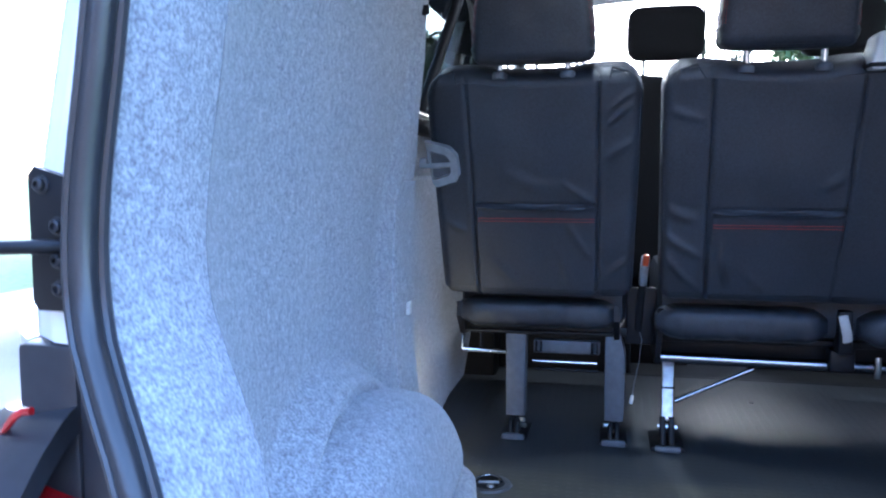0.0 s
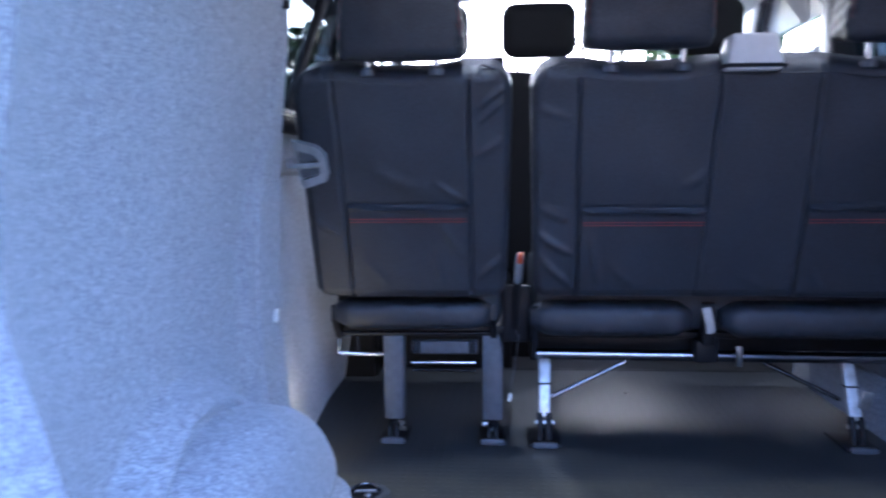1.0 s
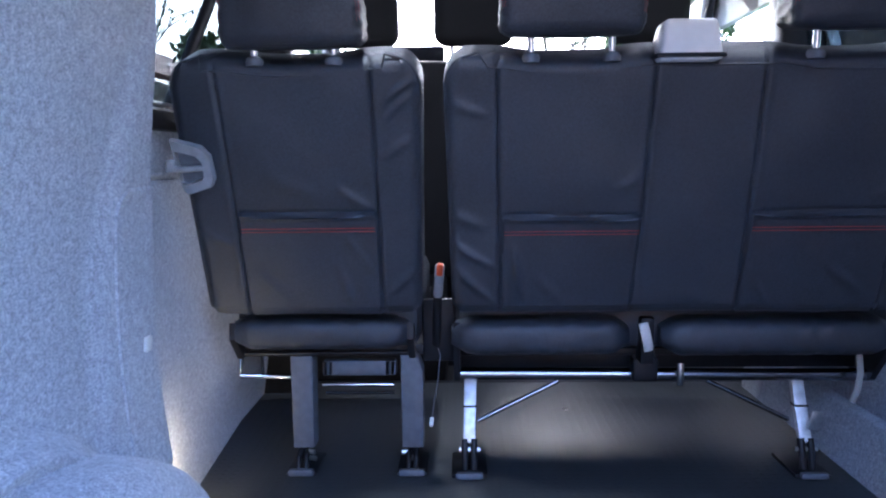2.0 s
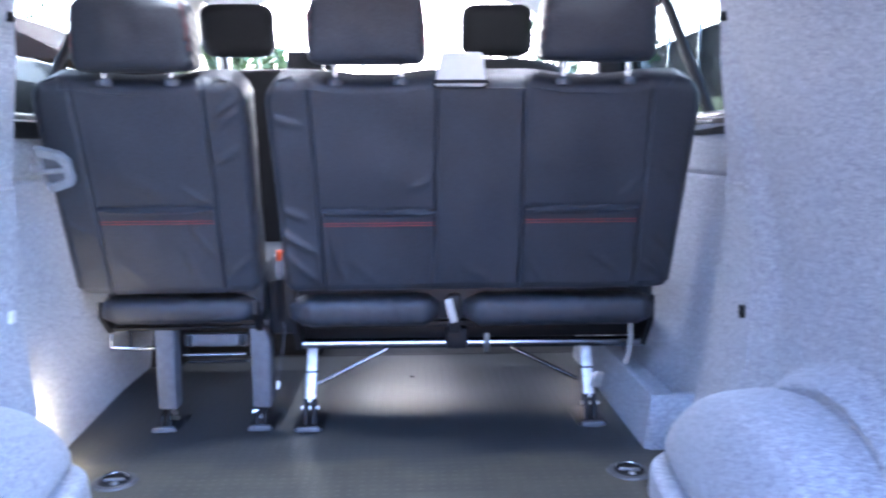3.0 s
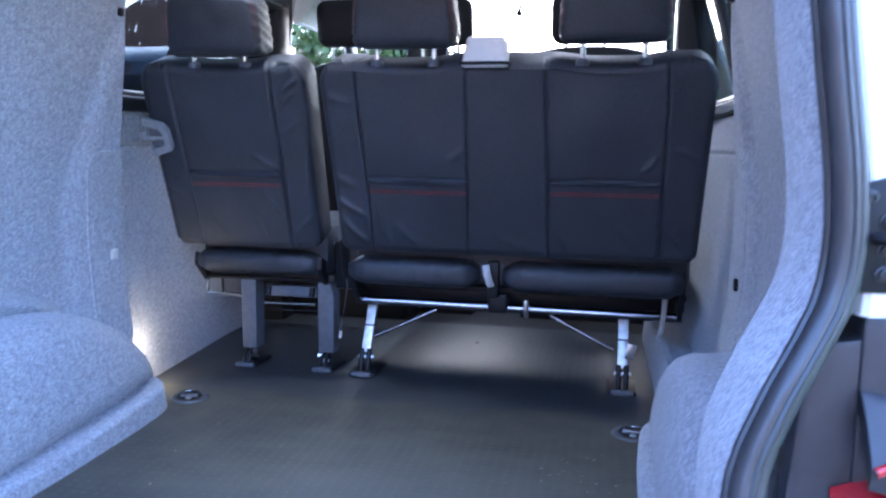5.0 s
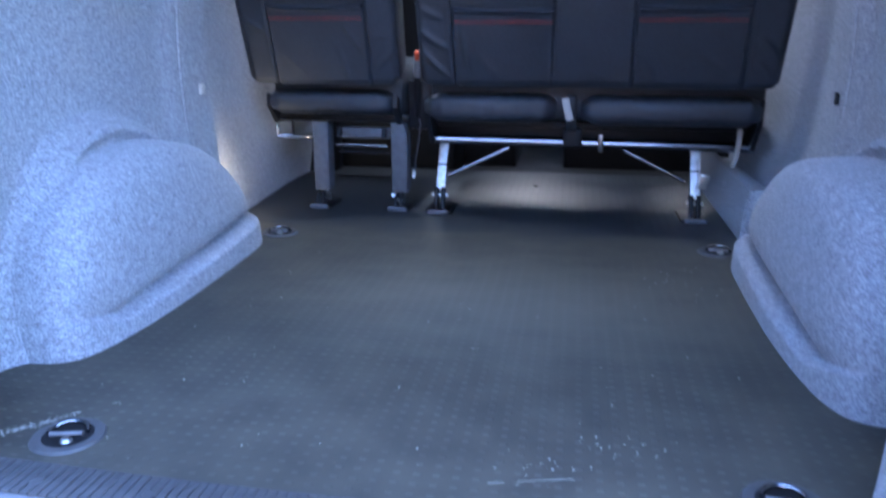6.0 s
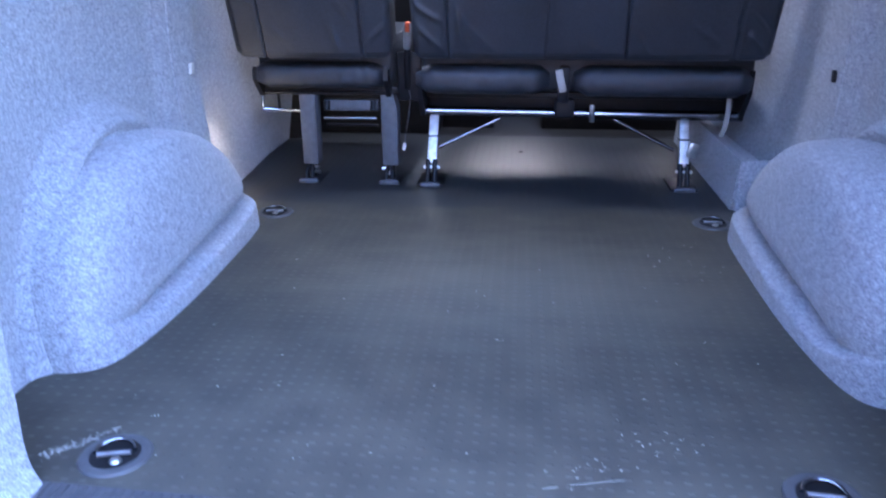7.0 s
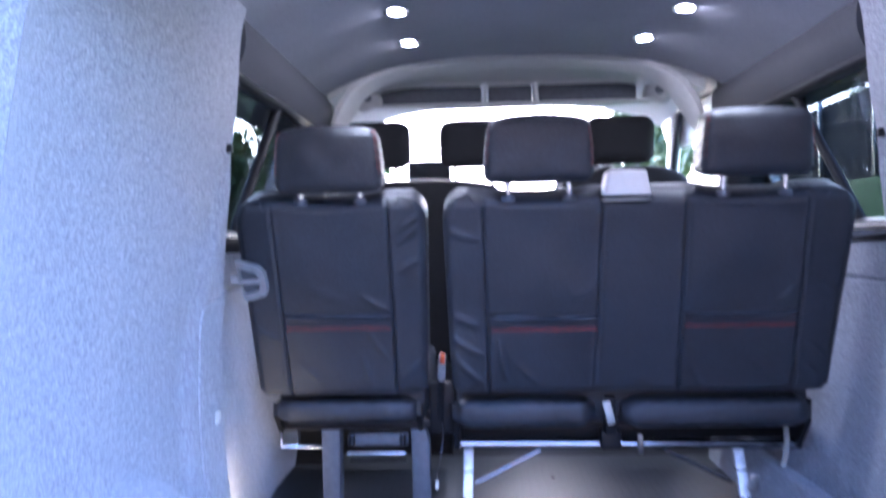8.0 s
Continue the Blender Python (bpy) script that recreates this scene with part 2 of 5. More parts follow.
def tube(points, r, bm=None, sides=12, cap=True, flat=None):
    """A round bar along points; flat=(a, b) gives an elliptical section with half axes a (level) and b."""
    bm = bm or bmesh.new()
    pts = [Vector(p) for p in points]
    rings, side = [], None
    ra, rb = flat or (r, r)
    for i, p in enumerate(pts):
        d = (pts[min(i + 1, len(pts) - 1)] - pts[max(i - 1, 0)]).normalized()
        if side is None:
            side = d.cross(Vector((0, 0, 1)) if abs(d.z) < 0.9 else Vector((0, 1, 0)))
        a = (side - d * side.dot(d)).normalized()
        side = a
        b = a.cross(d).normalized()
        rings.append([bm.verts.new(p + a * ra * math.cos(2 * math.pi * k / sides) + b * rb * math.sin(2 * math.pi * k / sides)) for k in range(sides)])
    for q, w in zip(rings, rings[1:]):
        for k in range(sides):
            bm.faces.new((q[k], q[(k + 1) % sides], w[(k + 1) % sides], w[k]))
    if cap:
        bm.faces.new(rings[0][::-1])
        bm.faces.new(rings[-1])
    return bm


def lathe(profile, at, axis="Z", sides=32, bm=None, squash=(1, 1)):
    """Turns (radius, height) pairs round an axis through the place at."""
    bm = bm or bmesh.new()
    rings = []
    turn = {"Z": Matrix(), "Y": pose(0, 0, 0, 90), "X": pose(0, 0, 0, 0, 90)}[axis].to_3x3()
    for r, h in profile:
        rings.append([bm.verts.new(Vector(at) + turn @ Vector((r * squash[0] * math.cos(2 * math.pi * k / sides), r * squash[1] * math.sin(2 * math.pi * k / sides), h))) for k in range(sides)])
    for q, w in zip(rings, rings[1:]):
        for k in range(sides):
            bm.faces.new((q[k], q[(k + 1) % sides], w[(k + 1) % sides], w[k]))
    bm.faces.new(rings[0][::-1])
    bm.faces.new(rings[-1])
    return bm


def sheet(nu, nv, place, back=None, bm=None):
    """A grid of nu x nv cells placed by place(u, v); with back(u, v) it becomes a closed slab."""
    bm = bm or bmesh.new()
    g = [[bm.verts.new(place(i / nu, j / nv)) for j in range(nv + 1)] for i in range(nu + 1)]
    for i in range(nu):
        for j in range(nv):
            bm.faces.new((g[i][j], g[i + 1][j], g[i + 1][j + 1], g[i][j + 1]))
    if back:
        h = [[bm.verts.new(back(i / nu, j / nv)) for j in range(nv + 1)] for i in range(nu + 1)]
        for i in range(nu):
            for j in range(nv):
                bm.faces.new((h[i][j], h[i][j + 1], h[i + 1][j + 1], h[i + 1][j]))
        for i in range(nu):
            bm.faces.new((g[i][0], h[i][0], h[i + 1][0], g[i + 1][0]))
            bm.faces.new((g[i][nv], g[i + 1][nv], h[i + 1][nv], h[i][nv]))
        for j in range(nv):
            bm.faces.new((g[0][j], g[0][j + 1], h[0][j + 1], h[0][j]))
            bm.faces.new((g[nu][j], h[nu][j], h[nu][j + 1], g[nu][j + 1]))
    return bm


def plate(outline, depth, m, bevel=0.0, bm=None):
    """A flat piece cut to an outline (x, y pairs), depth thick, at the pose m."""
    bm = bm or bmesh.new()
    lo = [bm.verts.new(m @ Vector((x, y, 0))) for x, y in outline]
    hi = [bm.verts.new(m @ Vector((x, y, depth))) for x, y in outline]
    f1, f2 = bm.faces.new(lo[::-1]), bm.faces.new(hi)
    for i in range(len(lo)):
        j = (i + 1) % len(lo)
        bm.faces.new((lo[i], lo[j], hi[j], hi[i]))
    if bevel:
        bmesh.ops.bevel(bm, geom=list(f2.edges), offset=bevel, segments=2, profile=0.5, affect="EDGES")
    return bm


def lerp(table, z):
    """Smooth value from (key, value) pairs: a cubic through them."""
    if z <= table[0][0]:
        return table[0][1]
    if z >= table[-1][0]:
        return table[-1][1]
    n = len(table)
    i = next(k for k in range(n - 1) if z <= table[k + 1][0])
    def slope(k):
        lo, hi = max(k - 1, 0), min(k + 1, n - 1)
        return (table[hi][1] - table[lo][1]) / (table[hi][0] - table[lo][0])
    (a, va), (b, vb) = table[i], table[i + 1]
    h = b - a
    t = (z - a) / h
    return (2 * t ** 3 - 3 * t * t + 1) * va + (t ** 3 - 2 * t * t + t) * h * slope(i) + (3 * t * t - 2 * t ** 3) * vb + (t ** 3 - t * t) * h * slope(i + 1)


def round_box(w, d, h, at, r, seg=5, bulge=0.0, turn=(0, 0, 0)):
    """A padded block: rounded edges, faces swollen by bulge."""
    bm = bmesh.new()
    n = 14
    m = pose(*at, *turn)
    made = bmesh.ops.create_cube(bm, size=2)["verts"]
    es = list({e for v in made for e in v.link_edges})
    bmesh.ops.subdivide_edges(bm, edges=es, cuts=n, use_grid_fill=True)
    vs = bm.verts[:]
    half = Vector((w / 2, d / 2, h / 2))
    for v in vs:
        c = v.co.copy()
        p = Vector((c.x * half.x, c.y * half.y, c.z * half.z))
        core = Vector([max(-(half[i] - r), min(half[i] - r, p[i])) for i in range(3)])
        o = p - core
        if o.length > 1e-9:
            p = core + o.normalized() * min(r, max(abs(o.x), abs(o.y), abs(o.z)))
        k = (1 - c.x ** 2) * (1 - c.z ** 2)
        p.y += math.copysign(bulge * k, c.y) if abs(c.y) > 0.5 else 0
        p.z += math.copysign(0.4 * bulge * (1 - c.x ** 2) * (1 - c.y ** 2), c.z) if abs(c.z) > 0.5 else 0
        v.co = m @ p
    return bm


# ---- the van: shell ----
CXE = 0.0                                 # the rear opening's middle line
CX = 0.02                                   # the trim's middle line
GROUND = -0.56
# height, half width of the carpeted side panel
PANEL = [(0.0, 0.70), (0.25, 0.735), (0.42, 0.745), (0.58, 0.74), (0.76, 0.725), (0.95, 0.705), (1.10, 0.69), (1.25, 0.675), (1.37, 0.635)]
# height, half width and depth of the rear opening's inner edge
EDGE_X = [(0.0, 0.508), (0.03, 0.529), (0.08, 0.542), (0.2, 0.560), (0.3, 0.570), (0.40, 0.578), (0.467, 0.605), (0.5, 0.623), (0.54, 0.643), (0.58, 0.651), (0.64, 0.650), (0.73, 0.638), (0.83, 0.625), (1.0, 0.602), (1.2, 0.562), (1.38, 0.52)]
EDGE_Y = [(0.0, -0.10), (0.1, -0.07), (0.2, -0.045), (0.4, 0.02), (0.47, 0.038), (0.57, 0.065), (0.9, 0.08), (1.38, 0.12)]
FRONT = 1.02                                # where the rear quarter panel ends


def panel_x(y, z):
    ye = lerp(EDGE_Y, z)
    k = max(0.0, (y - ye))
    x = lerp(EDGE_X, z) + (lerp(PANEL, z) - lerp(EDGE_X, z)) * (1 - math.exp(-k / (0.13 - 0.08 * max(0.0, 1 - z / 0.28))))
    # a soft fold ahead of which the panel turns inwards to its front edge
    y0 = 0.80 + 0.42 * max(0.0, z - 0.52)
    q = max(0.0, min(1.0, (y - y0) / 0.07))
    x += 0.015 * (1 - q * q * (3 - 2 * q)) * max(0.0, min(1.0, (y - 0.2) / 0.35)) * max(0.0, min(1.0, (1.05 - z) / 0.15))
    # the shallow swelling above the wheel arch
    rr = math.hypot((y - 0.52) / (0.375 if y < 0.52 else 0.40), max(z, 0.0) / 0.378)
    if rr < 1:
        lead = min(1.0, max(0.0, (y - 0.10) / 0.16)) * min(1.0, max(0.0, (0.94 - y) / 0.20))
        q = min(1.0, (1.0 - rr) / 0.11)
        x -= 0.052 * (q * q * (3 - 2 * q)) * lead
        x += 0.014 * math.exp(-((rr - 0.84) / 0.030) ** 2) * lead
    return x


def side_panel(name, s, label):
    def place(u, v):
        z = v * 1.37
        ye = lerp(EDGE_Y, z)
        y = ye + (FRONT - ye) * u
        k = min(1.0, max(0.0, (y - ye) / 0.4))
        return Vector((CXE + (CX - CXE) * k + s * panel_x(y, z), y, z))

    def back(u, v):
        p = place(u, v)
        return Vector((p.x + s * 0.03, p.y + (0.012 if u == 0 else 0), p.z))

    return tagged(finish(name, sheet(110, 150, place, back), CARPET), label, "wall", kind="structure")


wall_left = side_panel("wall_left", -1, "grey carpet-lined rear quarter panel of the van")
wall_right = side_panel("wall_right", 1, "grey carpet-lined rear quarter panel of the van")


def edge_strip(s, parent):
    """The carpet that wraps out of the panel onto the door opening."""
    def place(u, v):
        z = v * 1.37
        x = lerp(EDGE_X, z)
        y = lerp(EDGE_Y, z)
        k = u
        return Vector((CXE + s * (x + 0.010 * k - 0.006 * math.sin(math.pi * k)), y - 0.13 * k - 0.001, z))

    def back(u, v):
        p = place(u, v)
        return Vector((p.x + s * 0.02, p.y, p.z))

    return part("opening_edge", sheet(8, 110, place, back), CARPET, parent, "carpet wrapped round the door opening")


def door_seal(s, parent):
    pts = []
    for i in range(64):
        z = -0.02 + 1.40 * i / 63
        pts.append((CXE + s * (lerp(EDGE_X, z) + 0.015), lerp(EDGE_Y, z) - 0.138, z))
    bm = tube(pts, 0.0105, sides=14)
    tube([(x + s * 0.014, y + 0.010, z) for x, y, z in pts], 0.0075, bm=bm, sides=12)
    tube([(x - s * 0.010, y + 0.008, z) for x, y, z in pts], 0.0045, bm=bm, sides=8)
    tube([(x + s * 0.006, y - 0.008, z) for x, y, z in pts], 0.0035, bm=bm, sides=8)
    return part("door_seal", bm, SEAL, parent, "black rubber door seal")


def pillar_cover(s, parent):
    """Raised carpeted panel along the front edge, its upper rear corner rounded."""
    y0, y1, z0, z1, r = FRONT - 0.135, FRONT, 0.17, 0.645, 0.06

    def place(u, v):
        z = z0 - 0.006 + (z1 - z0 + 0.012) * v
        y = y0 - 0.006 + (y1 - y0 + 0.006) * u
        inside = min(y - y0, z1 - z)
        if y - y0 < r and z1 - z < r:
            inside = r - math.hypot(r - (y - y0), r - (z1 - z))
        k = max(0.0, min(1.0, (inside + 0.001) / 0.006))
        lift = -0.003 + 0.0065 * k * k * (3 - 2 * k) - 0.0015 * math.exp(-((inside - 0.014) / 0.005) ** 2)
        return Vector((CX + s * (panel_x(y, z) - lift), y + 0.003 * u, z))

    def back(u, v):
        p = place(u, v)
        return Vector((p.x + s * 0.02, p.y, p.z))

    return part("pillar_cover", sheet(44, 120, place, back), CARPET, parent, "separate carpeted cover panel with a rounded corner")


for s, w in ((-1, wall_left), (1, wall_right)):
    edge_strip(s, w)
    door_seal(s, w)
    pillar_cover(s, w)


def crest_at(y):
    """Height of the flange's upper edge along the wheel arch."""
    return 0.047 + 0.05 * (y - 0.55) + 0.32 * max(0.0, 0.32 - y)


def wheel_arch(s, label):
    """Carpeted dome over the wheel, with a low flange along the floor and a hollow above it."""
    prof = [(0.0, 0.571), (0.2, 0.572), (0.42, 0.574), (0.62, 0.577), (0.76, 0.582), (0.85, 0.589), (0.91, 0.599), (0.955, 0.615), (0.985, 0.645), (1.0, 0.70)]
    bm = bmesh.new()
    n, m = 220, 60
    rings = []
    for j in range(m + 2):
        k = min(1.0, math.sin(math.pi / 2 * j / m)) if j <= m else 1.0
        ring = []
        for i in range(n + 1):
            a = math.pi * (i / n - 0.6 * math.sin(2 * math.pi * i / n) / (2 * math.pi))
            c, sn = math.cos(a), max(math.sin(a), 0.0)
            ly = 0.505 if c > 0 else 0.345
            y = 0.52 + ly * math.copysign(abs(c) ** 0.85, c) * k
            z = 0.312 * sn ** (0.95 + 0.40 * min(1.0, c * 2) if c > 0 else 0.72 + 0.23 * max(0.0, 1 + c * 4)) * k
            x = lerp(prof, k) if j <= m else 0.78
            crest = crest_at(y)
            fl = 1 / (1 + math.exp((z - crest) / 0.0022))
            body = min(1.0, (1.0 - k) * 14)
            run = 1 / (1 + math.exp((0.30 - y) / 0.06)) * (1 / (1 + math.exp((y - 0.97) / 0.015)))
            x += run * body * (0.058 * (1 - fl) * math.exp(-max(0.0, z - crest) / 0.016) - 0.014 * fl)
            x += 0.035 * max(0.0, z - 0.06) * body
            ring.append(bm.verts.new((0.006 + s * x, y, z)))
        rings.append(ring)
    for q, w in zip(rings, rings[1:]):
        for i in range(n):
            bm.faces.new((q[i], q[i + 1], w[i + 1], w[i]))
    bmesh.ops.remove_doubles(bm, verts=bm.verts[:], dist=0.0003)
    t = thing("wheel_arch", label, "wheel arch", "wheel arches")
    low = bm.copy()

    def is_low(f):
        c = f.calc_center_median()
        return c.z < crest_at(c.y)

    bmesh.ops.delete(bm, geom=[f for f in bm.faces if is_low(f)], context="FACES")
    bmesh.ops.delete(low, geom=[f for f in low.faces if not is_low(f)], context="FACES")
    part("dome", bm, CARPET, t, "domed carpeted cover")
    part("flange", low, CARPET, t, "carpeted flange along the floor")
    return t


wheel_arch(-1, "rounded wheel arch lined with grey carpet")
wheel_arch(1, "rounded wheel arch lined with grey carpet")


# floor
def floor_slab():
    bm = bmesh.new()
    pts = [(-0.53, -0.090)] + [(0.1 * k, -0.108 + 0.016 * (0.1 * k / 0.54) ** 2) for k in range(-4, 5)] + [(0.54, -0.090), (0.60, -0.06), (0.66, 0.0), (0.74, 0.12), (0.75, 2.05), (-0.81, 2.05), (-0.76, 0.8), (-0.74, 0.12), (-0.66, 0.0), (-0.60, -0.06)]
    return plate(pts, 0.016, pose(0, 0, -0.016), bevel=0.004, bm=bm)


floor = tagged(finish("floor", floor_slab(), RUBBER), "black rubber load floor mat, dusty and scuffed, seat shade in its colour", "floor", kind="structure")
cab_floor = tagged(finish("floor_cab", box((1.6, 1.35, 0.03), (0, 2.73, -0.06), 0.005), mat("cab_carpet", (0.07, 0.07, 0.07), rough=0.9, scale=150, bump=0.5)), "dark carpet of the cab floor", "floor", kind="structure")
tagged(finish("floor_riser", box((1.5, 0.03, 0.10), (0, 2.066, -0.052), 0.004), BLACK), "plastic riser at the front of the load floor", "floor", kind="structure")
sub = tagged(finish("floor_base", box((1.7, 2.2, 0.04), (0, 0.98, -0.045), 0.0), BLACK), "painted steel underfloor", "floor", kind="structure")

# sill
sill = thing("door_sill", "ribbed dark plastic sill of the rear door opening", "sill", kind="structure")


def bow(x):
    """The sill's front line curves a little towards its ends."""
    return 0.016 * (x / 0.54) ** 2


bm = sheet(150, 10, lambda u, v: Vector((-0.54 + 1.08 * u, -0.106 + bow(-0.54 + 1.08 * u) - 0.066 * v, 0.0035 - 0.003 * v * v)), lambda u, v: Vector((-0.54 + 1.08 * u, -0.106 + bow(-0.54 + 1.08 * u) - 0.066 * v, -0.04)))
part("tread_plate", bm, SILL, sill)
for i in range(83):
    x = -0.521 + 0.0127 * i
    if i == 0:
        rib = box((0.0110, 0.064, 0.0045), (0, 0, 0), 0.0012, seg=2)
        rib_ob = part("rib", rib, SILL, sill)
        rib_mesh = rib_ob.data
    else:
        rib_ob = new("rib", rib_mesh)
        rib_ob.parent = sill
    rib_ob.matrix_basis = pose(x, -0.140 + bow(x), 0.0030, -1)


def sill_lip():
    # smooth lip with two rectangular pockets for the door catches
    bm = bmesh.new()
    cells = [-0.60, -0.173, -0.099, 0.114, 0.186, 0.60]
    rows = [(-0.166, 0.0015), (-0.170, 0.001), (-0.208, -0.004), (-0.214, -0.012), (-0.217, -0.05)]

    def at(x, k):
        y, z = rows[k]
        return (x, y + bow(x) * (0.5 if k < 2 else 1.0 + 0.6 * (k - 2)), z)

    for k, (a, b) in enumerate(zip(cells, cells[1:])):
        for j in range(len(rows) - 1):
            if k in (1, 3) and j == 1:
                continue
            n = 12
            for q in range(n):
                x0, x1 = a + (b - a) * q / n, a + (b - a) * (q + 1) / n
                bm.faces.new([bm.verts.new(c) for c in (at(x0, j), at(x1, j), at(x1, j + 1), at(x0, j + 1))])
    for a, b in ((cells[1], cells[2]), (cells[3], cells[4])):
        lo = -0.045
        ring = [at(a, 1), at(b, 1), at(b, 2), at(a, 2)]
        for i in range(4):
            c, d = ring[i], ring[(i + 1) % 4]
            bm.faces.new([bm.verts.new(w) for w in (c, d, (d[0], d[1], lo), (c[0], c[1], lo))])
        bm.faces.new([bm.verts.new((x, y, lo)) for x, y, _ in ring])
    bmesh.ops.remove_doubles(bm, verts=bm.verts[:], dist=0.0003)
    return bm


part("sill_lip", sill_lip(), SILL_LIP, sill, "smooth plastic lip with two catch pockets")
part("sill_groove", tube([(0.05 * k, -0.227 + 2.3 * bow(0.05 * k), -0.026) for k in range(-12, 13)], 0.011), SEAL, sill, "black rubber strip")
part("bumper_top", box((1.70, 0.22, 0.05), (0, -0.330, -0.070), 0.02), BLACK, sill, "black plastic bumper top")
part("bumper_face", box((1.74, 0.05, 0.26), (0, -0.425, -0.22), 0.02), BLACK, sill, "black plastic bumper")
for x in (-0.42, -0.27, -0.11, 0.155, 0.31, 0.46):
    part("clip_cap", lathe([(0.010, 0), (0.010, 0.0022), (0.008, 0.003), (0.007, 0.0022)], (x, -0.146 + bow(x), 0.0040), sides=16), SILL, sill)


def door_catch(x):
    t = thing("door_catch", "zinc door striker with cream lever in a sill pocket", "catch", "door catches")
    part("striker", tube([(x + 0.012, -0.176, -0.04), (x + 0.012, -0.179, -0.010), (x + 0.012, -0.205, -0.014), (x + 0.012, -0.209, -0.042)], 0.0045), STEEL, t)
    part("pin", lathe([(0.007, 0), (0.008, 0.026), (0.005, 0.029)], (x + 0.003, -0.184, -0.034), sides=14), STEEL, t)
    arc = [(x - 0.008 + 0.026 * math.cos(a), -0.203 + 0.020 * math.sin(a), -0.020) for a in [math.pi * (1 - k / 10 * 0.55) for k in range(11)]]
    part("lever", tube(arc, 0.004, flat=(0.006, 0.003)), CREAM, t, "cream plastic lever")
    part("bolt", lathe([(0.005, 0), (0.005, 0.005), (0.003, 0.006)], (x + 0.024, -0.195, -0.050), sides=8), STEEL, t)


door_catch(-0.136)
door_catch(0.150)


# ---- side walls beyond the panel, windows, roof ----
WALL2 = [(-0.03, 0.738), (0.0, 0.74), (0.3, 0.752), (0.6, 0.768), (0.74, 0.775), (0.765, 0.76)]


def lower_wall(name, s):
    def place(u, v):
        z = -0.03 + 0.795 * v
        y = 0.98 + 1.12 * u
        w = 0.012 * math.sin(y * 6) * math.sin(z * 5)
        if s < 0:      # the foot of the left wall runs outwards towards the cab
            w += 0.042 * max(0.0, min(1.0, (y - 1.1) / 0.6)) * max(0.0, 1 - max(z, 0.0) / 0.4)
        w += 0.004 * math.exp(-((z - 0.65) / 0.004) ** 2) - 0.004 * max(0.0, min(1.0, (z - 0.655) / 0.004))      # seam below the sill
        return Vector(((CX * 0.6 if z > 0.3 else CX * 2 * z) + s * (lerp(WALL2, z) + w), y, z))

    def back(u, v):
        p = place(u, v)
        return Vector((s * 0.86, p.y, p.z))

    return tagged(finish(name, sheet(40, 200, place, back), CARPET), "grey carpet-lined lower side wall beside the seats", "wall", kind="structure")


def window_side(name, s):
    w = thing(name, "side window with black rubber frame, wet glass", "window", kind="structure")
    x0, x1 = CX + s * 0.775, CX + s * 0.715      # bottom and top of the leaning glass
    z0, z1 = 0.785, 1.15

    def at(y, z, o=0.0):
        return (x0 + (x1 - x0) * (z - z0) / (z1 - z0) + s * o, y, z)

    part("window_frame", tube([at(0.9, z0), at(1.97, z0)], 0.012, flat=(0.02, 0.012)), SEAL, w)
    part("window_frame", tube([at(0.9, z1), at(1.97, z1)], 0.012, flat=(0.02, 0.015)), SEAL, w)
    part("window_bar", tube([at(1.225, z0), at(1.475, z1)], 0.014, flat=(0.014, 0.012)), BLACK, w, "black upright bar between two panes")
    part("window_sill", box((0.05, 1.1, 0.036), (CX + s * 0.775, 1.5, 0.760), 0.006), BLACK, w, "black window sill")
    part("sill_edge", box((0.012, 1.1, 0.004), (CX + s * 0.762, 1.5, 0.780), 0.001), LIGHTGREY, w, "pale edge strip")
    for a0, b0, b1, a1 in ((0.92, 1.22, 1.47, 0.92), (1.23, 1.96, 1.96, 1.48)):      # the bar between the panes leans forwards
        bm = bmesh.new()
        q, q2 = [[at(a0, z0, o), at(b0, z0, o), at(b1, z1, o), at(a1, z1, o)] for o in (0.006, 0.010)]
        vs, ws = [bm.verts.new(p) for p in q], [bm.verts.new(p) for p in q2]
        bm.faces.new(vs), bm.faces.new(ws[::-1])
        for i in range(4):
            bm.faces.new((vs[i], ws[i], ws[(i + 1) % 4], vs[(i + 1) % 4]))
        g = part("pane", bm, GLASS_DARK, w)
        g.visible_shadow = False
    # water drops
    rnd = random.Random(3 + s)
    bm = bmesh.new()
    for _ in range(210):
        y, z = rnd.uniform(0.94, 2.0), z0 + 0.02 + 0.33 * rnd.random()
        r = rnd.uniform(0.0010, 0.0030)
        bmesh.ops.create_icosphere(bm, subdivisions=1, radius=1, matrix=pose(*at(y, z, 0.0115), rnd.gauss(-18, 6)) @ Matrix.Diagonal((r * 0.5, r, r * rnd.choice((1.1, 1.3, 1.6, 3.5, 6.0)), 1)))
    d = part("water_drops", bm, DROPS, w, "rain drops on the glass")
    d["kind"] = "stuff"
    d.visible_shadow = False
    return w


DROPS = mat("water", (1.0, 1.0, 1.0), rough=0.0, dark=(0.98, 0.98, 0.98))
DROPS.node_tree.nodes["Principled BSDF"].inputs["Transmission Weight"].default_value = 1.0
DROPS.node_tree.nodes["Principled BSDF"].inputs["IOR"].default_value = 1.33
lower_wall("wall_left_front", -1)
lower_wall("wall_right_front", 1)
window_side("window_1", -1)
window_side("window_2", 1)


def roof_z(x, y):
    return 1.395 - 0.14 * (abs(x) / 0.72) ** 3.2


def ceiling_place(u, v):
    x = CX + (-0.70 + 1.40 * u)
    y = 0.08 + 1.90 * v
    return Vector((x, y, roof_z(x - CX, y)))


